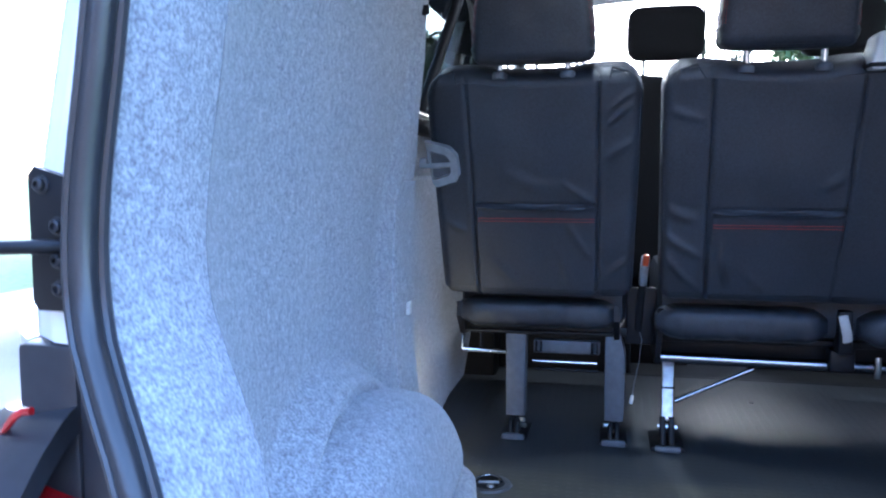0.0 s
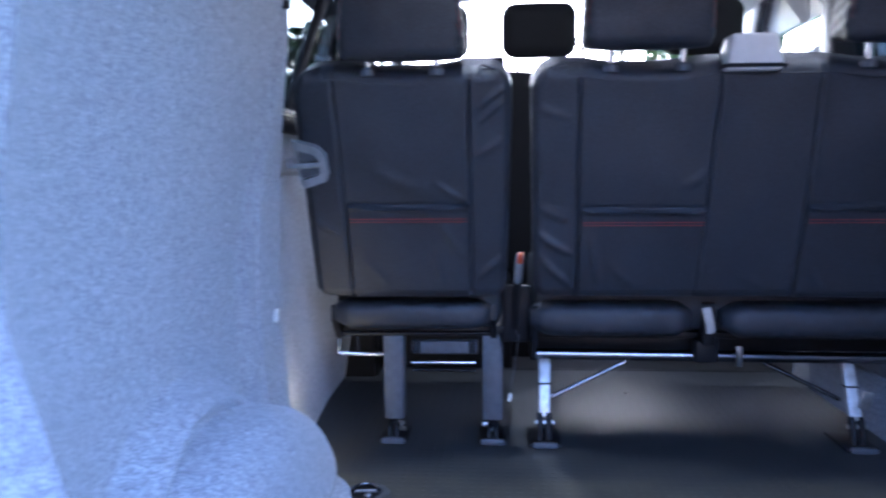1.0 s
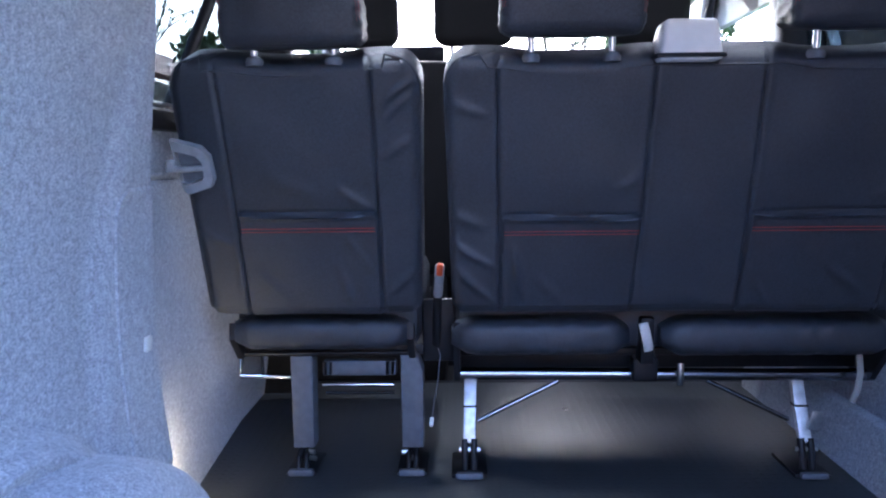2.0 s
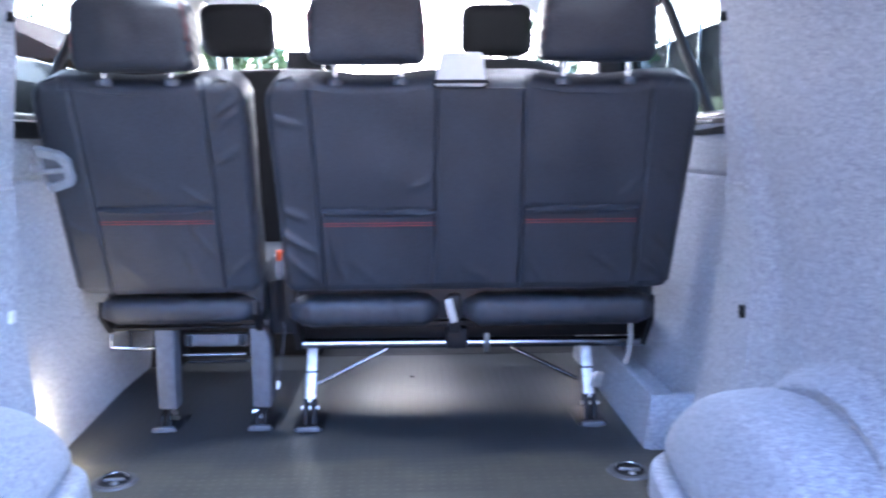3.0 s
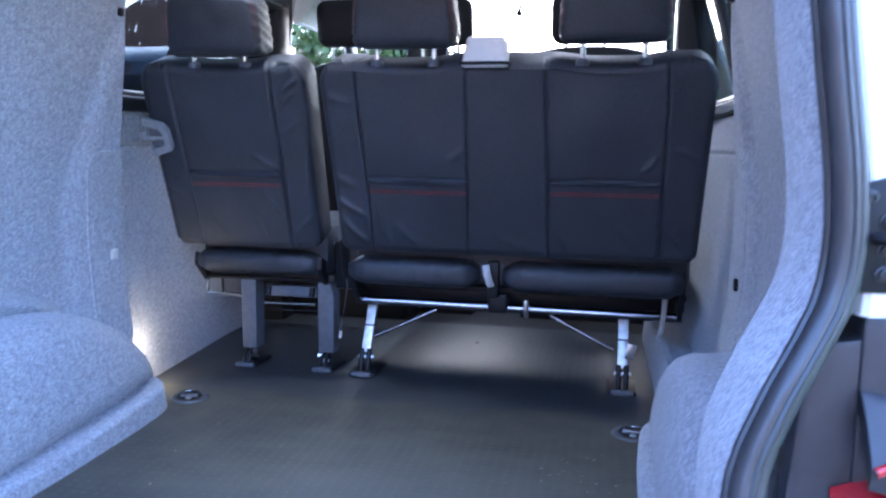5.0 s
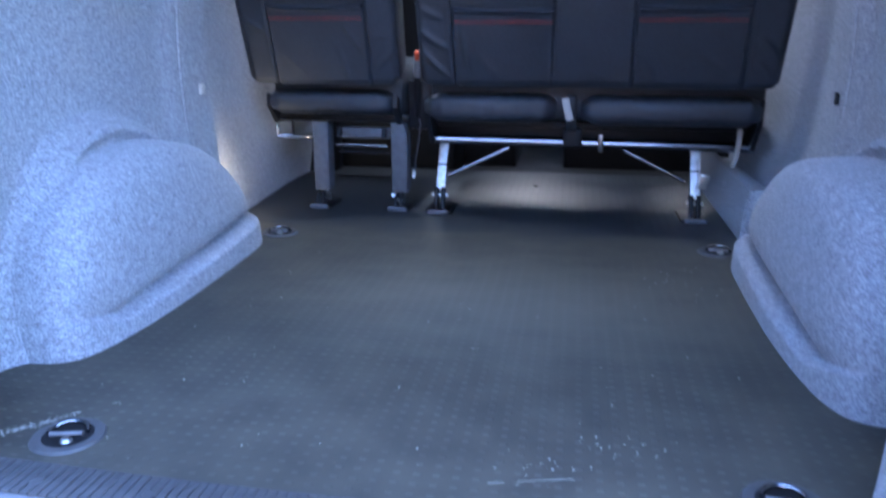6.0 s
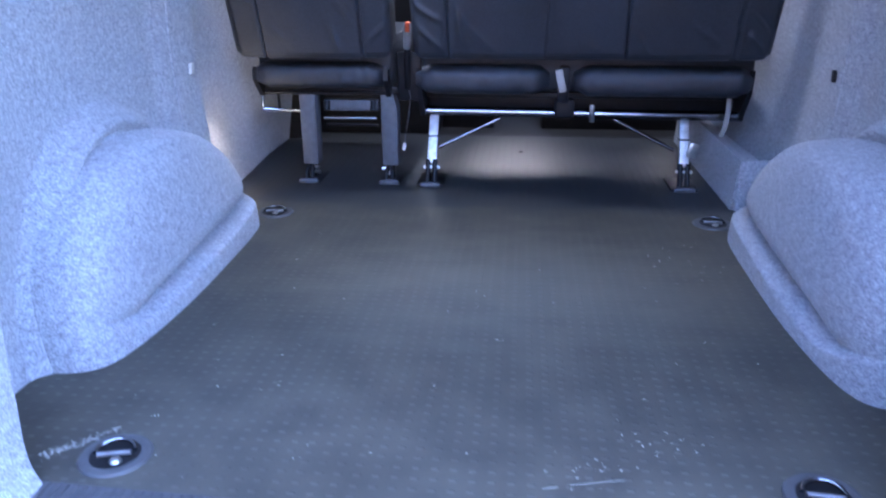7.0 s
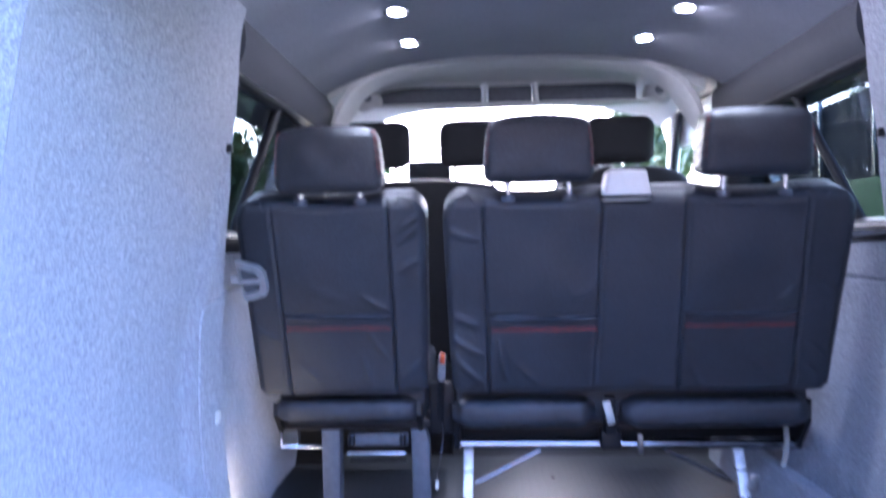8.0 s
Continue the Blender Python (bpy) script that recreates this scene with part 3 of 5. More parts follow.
tagged(finish("ceiling", sheet(50, 30, ceiling_place, lambda u, v: ceiling_place(u, v) + Vector((0, 0, 0.03))), HEADLINER), "dark grey felt ceiling lining", "ceiling", kind="structure")


def rail(name, s):
    """Padded rail between window top and ceiling."""
    def place(u, v):
        y = 1.035 + 1.045 * u
        z = 1.135 + 0.145 * v
        return Vector((CX + s * (0.712 - 0.03 * v - 0.022 * math.sin(math.pi * v)), y, z))
    return tagged(finish(name, sheet(20, 10, place, lambda u, v: Vector((s * 0.84, place(u, v).y, place(u, v).z))), DARKFELT), "dark lined rail above the side window", "trim", kind="structure")


rail("trim_rail_left", -1)
rail("trim_rail_right", 1)
for s, nm in ((-1, "pillar_left"), (1, "pillar_right")):
    tagged(finish(nm, box((0.13, 0.12, 1.36), (CX * 0.5 + s * 0.755, 2.0, 0.65), 0.02), BLACK), "black lined pillar behind the cab door", "pillar", kind="structure")


def hoop():
    """Light grey trim arch where the cab begins."""
    half = [(0.645, 1.10), (0.632, 1.16), (0.608, 1.22), (0.565, 1.285), (0.505, 1.33), (0.42, 1.356), (0.22, 1.378), (0.0, 1.388)]
    pts = [(-x, z) for x, z in half] + [(x, z) for x, z in half[-2::-1]]
    bm = bmesh.new()
    fr = [[bm.verts.new((x * (1 + (k - 1) * min(1.0, 0.15 + max(0.0, (z - 1.10) / 0.12))), y + (2.0 - y) * max(0.0, 1 - (z - 1.10) / 0.08) * 0.6, 0.95 + (z - 0.95) * k2)) for x, z in pts] for k, k2, y in ((1.03, 1.05, 1.985), (1.0, 0.995, 1.975), (0.975, 0.975, 1.99), (0.945, 0.955, 2.06))]
    for a, b in zip(fr, fr[1:]):
        for i in range(len(pts) - 1):
            bm.faces.new((a[i], a[i + 1], b[i + 1], b[i]))
    return bm


tagged(finish("cab_trim", hoop(), LIGHTGREY), "pale grey plastic trim arch at the cab", "trim", kind="structure")
tagged(finish("ceiling_cab", sheet(20, 12, lambda u, v: Vector((-0.66 + 1.32 * u, 2.03 + 0.67 * v, 1.368 - 0.03 * v * v - 0.10 * abs(2 * u - 1) ** 4)), lambda u, v: Vector((-0.66 + 1.32 * u, 2.03 + 0.67 * v, 1.43 - 0.03 * v * v))), LIGHTGREY), "pale grey cab headlining", "ceiling", kind="structure")


def downlight(x, y, watts):
    z = roof_z(x - CX, y)
    t = thing("ceiling_lamp", "small round recessed ceiling lamp, lit white", "lamp", "ceiling lamps")
    part("bezel", lathe([(0.020, -0.001), (0.034, -0.003), (0.036, 0.002), (0.030, 0.006)], (x, y, z - 0.003)), CHROME, t)
    part("diffuser", lathe([(0.0, -0.0035), (0.02, -0.0035), (0.024, -0.001), (0.024, 0.003)], (x, y, z - 0.003)), LAMP, t, "glowing white lens")
    beam = new("lamp_beam", bpy.data.lights.new("lamp_beam", "SPOT"))      # the lens throws its light straight down
    beam.data.energy, beam.data.color, beam.data.shadow_soft_size = watts, (0.95, 1.0, 0.92), 0.02
    beam.data.spot_size, beam.data.spot_blend = radians(54), 1.0
    beam.location = (x, y, z - 0.012)
    beam.parent = t


LAMP = emit_mat("lamp_glow", (1.0, 0.97, 0.92), 12.0)
for x, y, k in ((-0.345, 1.37, 1.0), (-0.34, 1.70, 1.0), (0.385, 1.72, 1.0), (0.425, 1.40, 0.6), (-0.33, 0.98, 1.0), (0.44, 1.00, 0.6)):
    downlight(x, y, LAMP_WATTS * k)


# outer skin
def skin(s):
    """White body side with a wide window opening."""
    bm = bmesh.new()
    for (y0, y1, z0, z1) in ((0.26, 3.5, -0.36, 0.755), (0.26, 0.93, 0.755, 1.16), (1.93, 2.12, 0.755, 1.16), (0.26, 3.0, 1.16, 1.36)):
        lean0, lean1 = (0.93, 0.93) if z1 <= 0.76 else ((0.93, 0.80) if z1 < 1.2 else (0.80, 0.74))
        v = [bm.verts.new((s * x, y, z)) for x, y, z in ((lean0, y0, z0), (lean0, y1, z0), (lean1, y1, z1), (lean1, y0, z1), (lean0 - 0.03, y0, z0), (lean0 - 0.03, y1, z0), (lean1 - 0.03, y1, z1), (lean1 - 0.03, y0, z1))]
        for q in ((0, 1, 2, 3), (7, 6, 5, 4), (0, 4, 5, 1), (1, 5, 6, 2), (2, 6, 7, 3), (3, 7, 4, 0)):
            bm.faces.new([v[i] for i in q])
    return bm


van = thing("van_body", "white painted panel van body, rear doors open", "van")
for s in (-1, 1):
    part("body_side", skin(s), WHITE, van)
part("roof", sheet(24, 16, lambda u, v: Vector((-0.78 + 1.56 * u, 0.06 + 2.8 * v, 1.47 - 0.11 * abs(2 * u - 1) ** 3)), lambda u, v: Vector((-0.78 + 1.56 * u, 0.06 + 2.8 * v, 1.45 - 0.11 * abs(2 * u - 1) ** 3))), WHITE, van)

# Unseen beam, added to cut sky light on the upper side panels.
part("shade_beam", box((1.16, 0.15, 0.20), (0.0, 0.03, 1.355), 0.02), WHITE, van, "unseen white beam above the rear opening, added to block sky light")


def rear_corner(s):
    """Painted pillar beside the opening, rounding into the body side."""
    prof = [(0.680, -0.030), (0.684, -0.046), (0.69, -0.050), (0.73, -0.042), (0.764, -0.018), (0.81, 0.05), (0.87, 0.12), (0.91, 0.2), (0.93, 0.28)]

    def place(u, v):
        z = 0.526 + 0.849 * v
        k = u * (len(prof) - 1)
        i = min(int(k), len(prof) - 2)
        f = k - i
        x = prof[i][0] + (prof[i + 1][0] - prof[i][0]) * f
        y = prof[i][1] + (prof[i + 1][1] - prof[i][1]) * f
        x -= 0.13 * max(0, z - 0.60) ** 1.1
        return Vector((s * (x - 0.004) + 0.012, y + 0.12 * max(0, z - 0.6), z))

    return part("rear_corner", sheet(32, 24, place, lambda u, v: place(u, v) + Vector((s * -0.004, 0.02, 0))), WHITE, van)


def corner_trim(s):
    """Black plastic below the painted corner: block, shelf and lamp pocket."""
    part("lamp_pocket", box((0.050 if s < 0 else 0.074, 0.075, 0.24), (-0.721 if s < 0 else 0.733, -0.0065, 0.405), 0.005), HOUSING, van, "black plastic lamp surround")
    bm = bmesh.new()
    pts = [(0.645, 0.36), (0.652, 0.475), (0.662, 0.497), (0.700, 0.505), (0.708, 0.455), (0.716, 0.39), (0.72, 0.05), (0.645, 0.02), (0.645, 0.25)]
    plate([(s * x, z) for x, z in pts], 0.03, pose(0, -0.010, 0, 90), bevel=0.003, bm=bm)
    part("corner_block", bm, HOUSING, van, "black plastic corner block")
    k = 1.0 if s < 0 else 0.0
    shelf = lambda u, v: Vector((s * (0.697 + 0.10 * u), -0.040 - (0.050 + 0.02 * k) * v + (0.10 - 0.06 * k) * u ** 3, 0.463 + 0.018 * k - 0.055 * v ** 1.5 - 0.02 * u))
    part("pocket_shelf", sheet(10, 8, shelf, lambda u, v: shelf(u, v) + Vector((0, 0.004, -0.02))), HOUSING, van, "sloping black top of the lamp housing")
    wing = [(0.748 if s < 0 else 0.772, -0.030 if s < 0 else -0.012), (0.775, -0.006), (0.81, 0.05), (0.87, 0.12), (0.91, 0.2), (0.93, 0.28)]
    part("rear_wing", plate([(s * x, y) for x, y in wing + [(0.90, 0.28), (0.748 if s < 0 else 0.772, 0.06)]], 0.88, pose(0, 0, -0.355)), WHITE, van)


def tail_lamp(s):
    t = thing("tail_lamp", "red and clear tail lamp at the van's rear corner", "tail lamp", "tail lamps")

    def place(u, v):
        a = u * 1.5
        z = -0.01 + 0.36 * v
        return Vector((s * (0.70 + 0.13 * math.sin(a)), -0.085 + 0.13 * (1 - math.cos(a)) + 0.012 * v, z + (0.02 + 0.045 * math.sin(a) + (0.034 if s < 0 else 0.0)) * v))

    def seg(v0, v1, m, nm, lb):
        part(nm, sheet(14, 12, lambda u, v: place(u, v0 + (v1 - v0) * v), lambda u, v: place(u, v0 + (v1 - v0) * v) + Vector((-s * 0.02, 0.03, 0))), m, t, lb)
    rim = [(0.70, -0.090, 0.405), (0.718, -0.089, 0.413), (0.735, -0.085, 0.425), (0.755, -0.076, 0.440), (0.772, -0.062, 0.453), (0.786, -0.042, 0.463), (0.795, -0.02, 0.470)] if s > 0 else [(0.716, -0.066, 0.482), (0.724, -0.066, 0.481), (0.732, -0.065, 0.476), (0.741, -0.061, 0.468), (0.752, -0.054, 0.460), (0.770, -0.035, 0.452)]
    part("lens_rim", tube([(s * x, y, z) for x, y, z in rim], 0.0045 if s > 0 else 0.003), LENS_RED, t, "red lens rim")
    seg(0.0, 0.55, LENS_RED, "lens", "red lens")
    seg(0.56, 0.93, LENS_CLEAR, "lens", "clear lens")
    seg(0.94, 1.0, LENS_RED, "lens", "red upper lens")


def hinge_plate(s):
    t = thing("hinge_plate", "black bolted hinge plate with a check rod on the white corner", "hinge", "hinge plates")
    o = pose(0.006 + s * 0.670 - (0.005 if s > 0 else 0.0), -0.057, -0.004 if s > 0 else 0.0, 90, 0, s * 9)
    lo = 0.0
    out = [(0, 0.640), (s * 0.054, 0.654), (s * 0.060, 0.648), (s * 0.060, 0.556 - lo), (s * 0.055, 0.551 - lo), (s * 0.006, 0.552 - lo), (0, 0.558 - lo)]
    part("plate", plate(out, 0.006, o @ pose(0, 0, -0.003), bevel=0.0015), METAL_BLACK, t)
    for x, z in ((0.017, 0.632), (0.046, 0.641), (0.032, 0.612), (0.032, 0.588), (0.032, 0.568)):
        c = o @ Vector((s * x, z, 0.004))
        bm = bmesh.new()
        lathe([(0.0068, 0.0), (0.0068, 0.0012), (0.006, 0.0016), (0.0048, 0.0016), (0.0048, 0.0045), (0.0036, 0.0055), (0.0024, 0.0055), (0.0022, 0.003)], (0, 0, 0), sides=18, bm=bm)
        bm.transform(o @ pose(s * x, z, 0.003))
        part("bolt", bm, BOLT, t, "dull dark steel bolt")
    a = o @ Vector((s * 0.022, 0.598, 0.006))
    part("check_rod", tube([a, a + Vector((s * 0.012, -0.012, 0.001)), a + Vector((s * 0.05, -0.018, 0.0)), a + Vector((s * 0.22, -0.03, 0.002))], 0.005, flat=(0.005, 0.005)), METAL_BLACK, t, "black steel check rod")
    return t


for s in (-1, 1):
    rear_corner(s)
    corner_trim(s)
    tail_lamp(s)
    hinge_plate(s)


# ---- seats ----
SL_Y, SL_Z = -0.314, 0.949                 # the backrests' lean


def on_back(x, s, n):
    """A point s metres up the leaning backrest, n metres out of its rear face."""
    return Vector((x, 1.247 + SL_Y * s - SL_Z * n, 0.375 + SL_Z * s + SL_Y * n))


def backrest(x0, x1, seams, pockets, top_dips, parent, seed, creases):
    """Padded backrest: rounded outline, stitched seams as grooves, pocket fronts standing proud, creases."""
    length, thick, rad = 0.515, 0.115, 0.022
    mid, half = (x0 + x1) / 2, (x1 - x0) / 2
    nx, ns = int((x1 - x0) / 0.0034), 110

    def outline(s):
        w = half - 0.012 * (1 - s / length)
        c = 0.06
        if s > length - c:
            w -= c - math.sqrt(max(0.0, c * c - (s - (length - c)) ** 2))
        if s < 0.025:
            w -= 0.025 - math.sqrt(max(0.0, 0.025 ** 2 - (0.025 - s) ** 2))
        return w

    def dip(x):
        return sum(0.011 * math.exp(-((x - d) / 0.10) ** 4) for d in top_dips)

    def place(u, v, rear=True):
        s = length * v
        w = outline(s)
        a = 2 * u - 1
        x = mid + a * w
        s2 = s - dip(x) * max(0.0, (v - 0.9) / 0.1)
        d = min(w * (1 - abs(a)) + 0.0005, length - s, s + 0.004)
        rd = 0.032 if length - s < 0.032 and length - s <= d + 0.001 else rad      # the top panel rolls over more gently
        roll = rd - math.sqrt(max(0.0, rd * rd - (rd - min(d, rd)) ** 2))
        if not rear:
            return on_back(x, s2, -thick + roll)
        n = -roll
        n += 0.006 * (1 - a * a) * math.sin(math.pi * v)
        # slow cushioning between seams and creases
        n += 0.005 * noise.noise(Vector((x * 9 + seed, s * 7, 0.3)))
        for cx0, cs0, cx1, cs1, cw, cd in creases:
            dx, ds = cx1 - cx0, cs1 - cs0
            ln = math.hypot(dx, ds)
            t = ((x - cx0) * dx + (s - cs0) * ds) / (ln * ln)
            if -0.1 < t < 1.1:
                off = ((x - cx0) * ds - (s - cs0) * dx) / ln + 0.006 * math.sin(t * 3 + cx0 * 40)
                n += 0.85 * cd * math.exp(-(off / cw) ** 2) * max(0.0, math.sin(math.pi * min(1.0, max(0.0, t)))) * min(1, d / 0.012)
        for sx in seams:
            xs = sx[0] + (sx[1] - sx[0]) * v
            n -= 0.0045 * math.exp(-((x - xs) / 0.0024) ** 2)
            n += 0.0009 * math.exp(-((abs(x - xs) - 0.009) / 0.005) ** 2)
        for p0, p1, ps in pockets:
            if p0 + 0.003 < x < p1 - 0.003:
                e = ps + 0.004 * math.sin(math.pi * (x - p0) / (p1 - p0)) * -1
                k = max(0.0, min(1.0, (e - s) / 0.004))
                n += 0.004 * k + 0.005 * math.exp(-((s - e + 0.006) / 0.004) ** 2) * k
                n -= 0.003 * math.exp(-((s - e - 0.002) / 0.003) ** 2)
        # seam along the foot
        n -= 0.004 * math.exp(-((s - 0.012) / 0.003) ** 2)
        return on_back(x, s2, n)

    ob = part("backrest", sheet(nx, ns, place, lambda u, v: place(u, v, False)), LEATHER, parent, "black leather backrest with sewn panels")
    # piping round the rear face
    pts = []
    for i in range(60):
        v = 0.03 + 0.97 * i / 59
        pts.append(on_back(mid - outline(length * v) + 0.004, length * v - (dip(mid - outline(length * v)) if v > 0.95 else 0), -0.010))
    for i in range(1, 40):
        a = -1 + 2 * i / 40
        w = outline(length)
        x = mid + a * w
        pts.append(on_back(x, length - 0.024 - dip(x), -0.0006))
    for i in range(60):
        v = 1 - 0.97 * i / 59
        pts.append(on_back(mid + outline(length * v) - 0.004, length * v, -0.010))
    part("piping", tube(pts, 0.0024, sides=6), LEATHER, parent)
    for p0, p1, ps in pockets:
        stitching(p0, p1, ps - 0.030, parent)
    return ob


def stitching(x0, x1, s, parent):
    """Two rows of short red stitches."""
    bm = bmesh.new()
    n = int((x1 - x0) / 0.0055)
    for row in (0.0, -0.0065):
        for i in range(n):
            x = x0 + 0.006 + (x1 - x0 - 0.012) * (i + 0.5) / n
            a = on_back(x - 0.0021, s + row, 0.0135)
            b = on_back(x + 0.0021, s + row, 0.0135)
            tube([a, (a + b) / 2 + Vector((0, -0.0006, 0)), b], 0.0009, bm=bm, sides=5)
    ob = part("stitching", bm, RED, parent, "double row of red stitches")
    ob["kind"] = "stuff"


def headrest(x, z0, parent_group, label, w=0.242):
    t = thing("headrest", label, "headrest", parent_group)
    h = 0.150
    y = 1.105
    bm = round_box(w, 0.105, h, (x, y, z0 + h / 2), 0.022, bulge=0.010, turn=(8, 0, 0))
    for v in bm.verts:
        dz = (v.co.z - z0) / h
        v.co.x = x + (v.co.x - x) * (1.03 - 0.11 * max(0.0, dz - 0.1) ** 2.0)
        v.co.z -= 0.020 * max(0.0, dz - 0.4) * min(1.2, abs(v.co.x - x) / (w / 2)) ** 4
        v.co += Vector((0, 1, 0)) * 0.004 * noise.noise(v.co * 18)
        side = max(0.0, abs(v.co.x - x) - 0.09) / 0.03
        v.co.x += 0.0017 * side * math.sin(v.co.z * 260 + v.co.y * 60)
    bmesh.ops.subdivide_edges(bm, edges=bm.edges[:], cuts=1, use_grid_fill=True, smooth=0.6)
    part("cushion", bm, LEATHER, t, "black leather headrest pad with gathered sides")
    for sx in (-1, 1):
        pts = []
        for i in range(26):
            k = i / 25
            zz = z0 + 0.018 + (h - 0.03) * k
            xx = x + sx * ((w / 2) * (1.03 - 0.11 * max(0.0, k - 0.1) ** 2.0) - 0.0055)
            yy = y - 0.0475 + 0.02 * (2 * k - 1) ** 6 + (h / 2 - (zz - z0)) * 0.14
            pts.append((xx, yy, zz))
        bm = bmesh.new()
        for a, b in zip(pts[::1], pts[1::1]):
            a, b = Vector(a), Vector(b)
            for o in (-0.0035, 0.0035):
                off = Vector((o * 0.6, sx * o * 0.6, 0))
                tube([a + off, a + off + (b - a) * 0.55], 0.00055, bm=bm, sides=5)
        part("stitching", bm, RED, t, "red stitches")["kind"] = "stuff"
    for px in (-0.07, 0.07):
        part("post", tube([(x + px, y - 0.004, 0.858), (x + px, y - 0.008, z0 + 0.03)], 0.0068), CHROME, t, "chrome post")
        part("post_collar", lathe([(0.015, -0.012), (0.016, -0.003), (0.013, 0.003), (0.009, 0.005)], (x + px, y - 0.004, 0.861), sides=24), DKGREY, t, "grey plastic collar")
    return t


# single seat
single = thing("single_seat", "black leather single rear seat on grey legs", "seat")
backrest(-0.712, -0.258, [(-0.616, -0.625), (-0.345, -0.349)], [(-0.615, -0.348, 0.225)], [-0.48], single, 2.0,
         [(-0.43, 0.27, -0.35, 0.235, 0.007, 0.006), (-0.42, 0.18, -0.35, 0.10, 0.008, 0.005), (-0.335, 0.43, -0.265, 0.47, 0.006, 0.007), (-0.335, 0.40, -0.27, 0.44, 0.006, 0.006), (-0.34, 0.33, -0.27, 0.36, 0.008, 0.005),
          (-0.34, 0.05, -0.265, 0.10, 0.008, 0.006), (-0.60, 0.10, -0.52, 0.03, 0.01, 0.004), (-0.69, 0.20, -0.63, 0.15, 0.008, 0.005), (-0.56, 0.30, -0.44, 0.26, 0.014, 0.004), (-0.44, 0.12, -0.40, 0.02, 0.008, 0.005)])
# bench
bench = thing("double_seat", "black leather double rear bench seat on chrome legs", "seat")
backrest(-0.222, 0.728, [(-0.117, -0.126), (0.143, 0.150), (0.349, 0.339), (0.628, 0.616)], [(-0.116, 0.149, 0.215), (0.346, 0.618, 0.220)], [0.0, 0.49], bench, 7.0,
         [(-0.21, 0.17, -0.13, 0.10, 0.008, 0.008), (-0.205, 0.12, -0.13, 0.02, 0.008, 0.007), (-0.21, 0.23, -0.14, 0.18, 0.010, 0.005), (-0.10, 0.16, -0.06, 0.03, 0.008, 0.007), (-0.05, 0.10, 0.01, 0.02, 0.010, 0.004),
          (0.64, 0.14, 0.71, 0.07, 0.008, 0.006), (0.64, 0.08, 0.70, 0.02, 0.007, 0.006), (0.56, 0.24, 0.61, 0.29, 0.008, 0.005), (0.50, 0.10, 0.60, 0.04, 0.010, 0.004), (0.64, 0.30, 0.71, 0.26, 0.010, 0.005),
          (0.08, 0.26, 0.14, 0.30, 0.010, 0.004), (0.20, 0.06, 0.30, 0.03, 0.012, 0.003), (-0.21, 0.44, -0.14, 0.40, 0.009, 0.005), (0.36, 0.08, 0.42, 0.02, 0.008, 0.004)])

headrest(-0.481, 0.881, "rear headrests", "black leather headrest with red stitching, fully lowered")
headrest(0.003, 0.895, "rear headrests", "black leather headrest with red stitching on chrome posts")
headrest(0.492, 0.901, "rear headrests", "black leather headrest with red stitching on raised chrome posts")


def cushion_roll(x0, x1, y, z, ry, rz, parent, seed):
    """Rear end of the seat cushion: a padded roll with tucked ends."""
    def place(u, v):
        a = 2 * math.pi * v
        x = x0 + (x1 - x0) * u
        e = min(u, 1 - u) * (x1 - x0)
        k = 1 - (max(0.0, 1 - e / 0.06)) ** 2.5 * 0.55
        wr = (0.0025 + 0.003 * max(0.0, 1 - e / 0.05)) * noise.noise(Vector((x * 40 + seed, a * 1.3, e * 30)))
        return Vector((x, y + (ry * k + wr) * math.copysign(abs(math.cos(a)) ** 0.7, math.cos(a)), z + (rz * k + wr) * math.copysign(abs(math.sin(a)) ** 0.7, math.sin(a))))

    bm = sheet(70, 36, place)
    bmesh.ops.remove_doubles(bm, verts=bm.verts[:], dist=0.0003)
    bmesh.ops.holes_fill(bm, edges=[e for e in bm.edges if e.is_boundary], sides=0)
    part("cushion", bm, LEATHER, parent, "rolled end of the black leather seat cushion")


def slab(size, at, parent, material, name, bevel=0.006, turn=(0, 0, 0), label=""):
    return part(name, box(size, at, bevel, turn), material, parent, label)


# single seat: underside
cushion_roll(-0.682, -0.302, 1.345, 0.322, 0.05, 0.036, single, 1.0)
slab((0.40, 0.49, 0.15), (-0.48, 1.59, 0.357), single, LEATHER, "seat_cushion", 0.03)
slab((0.405, 0.45, 0.022), (-0.478, 1.60, 0.272), single, METAL_BLACK, "seat_pan", 0.004)
part("rear_rail", tube([(-0.672, 1.372, 0.264), (-0.292, 1.372, 0.266)], 0.005, flat=(0.006, 0.006)), METAL_BLACK, single, "black steel rail")
for sx, tx in ((-0.676, 0.0), (-0.300, 0.0)):
    bm = plate([(1.315, 0.345), (1.40, 0.31), (1.60, 0.29), (1.60, 0.25), (1.365, 0.255), (1.31, 0.31)], 0.014, pose(sx - 0.007, 0, 0, 90, 0, 90), bevel=0.002)
    part("side_bracket", bm, METAL_BLACK, single, "black steel side bracket")


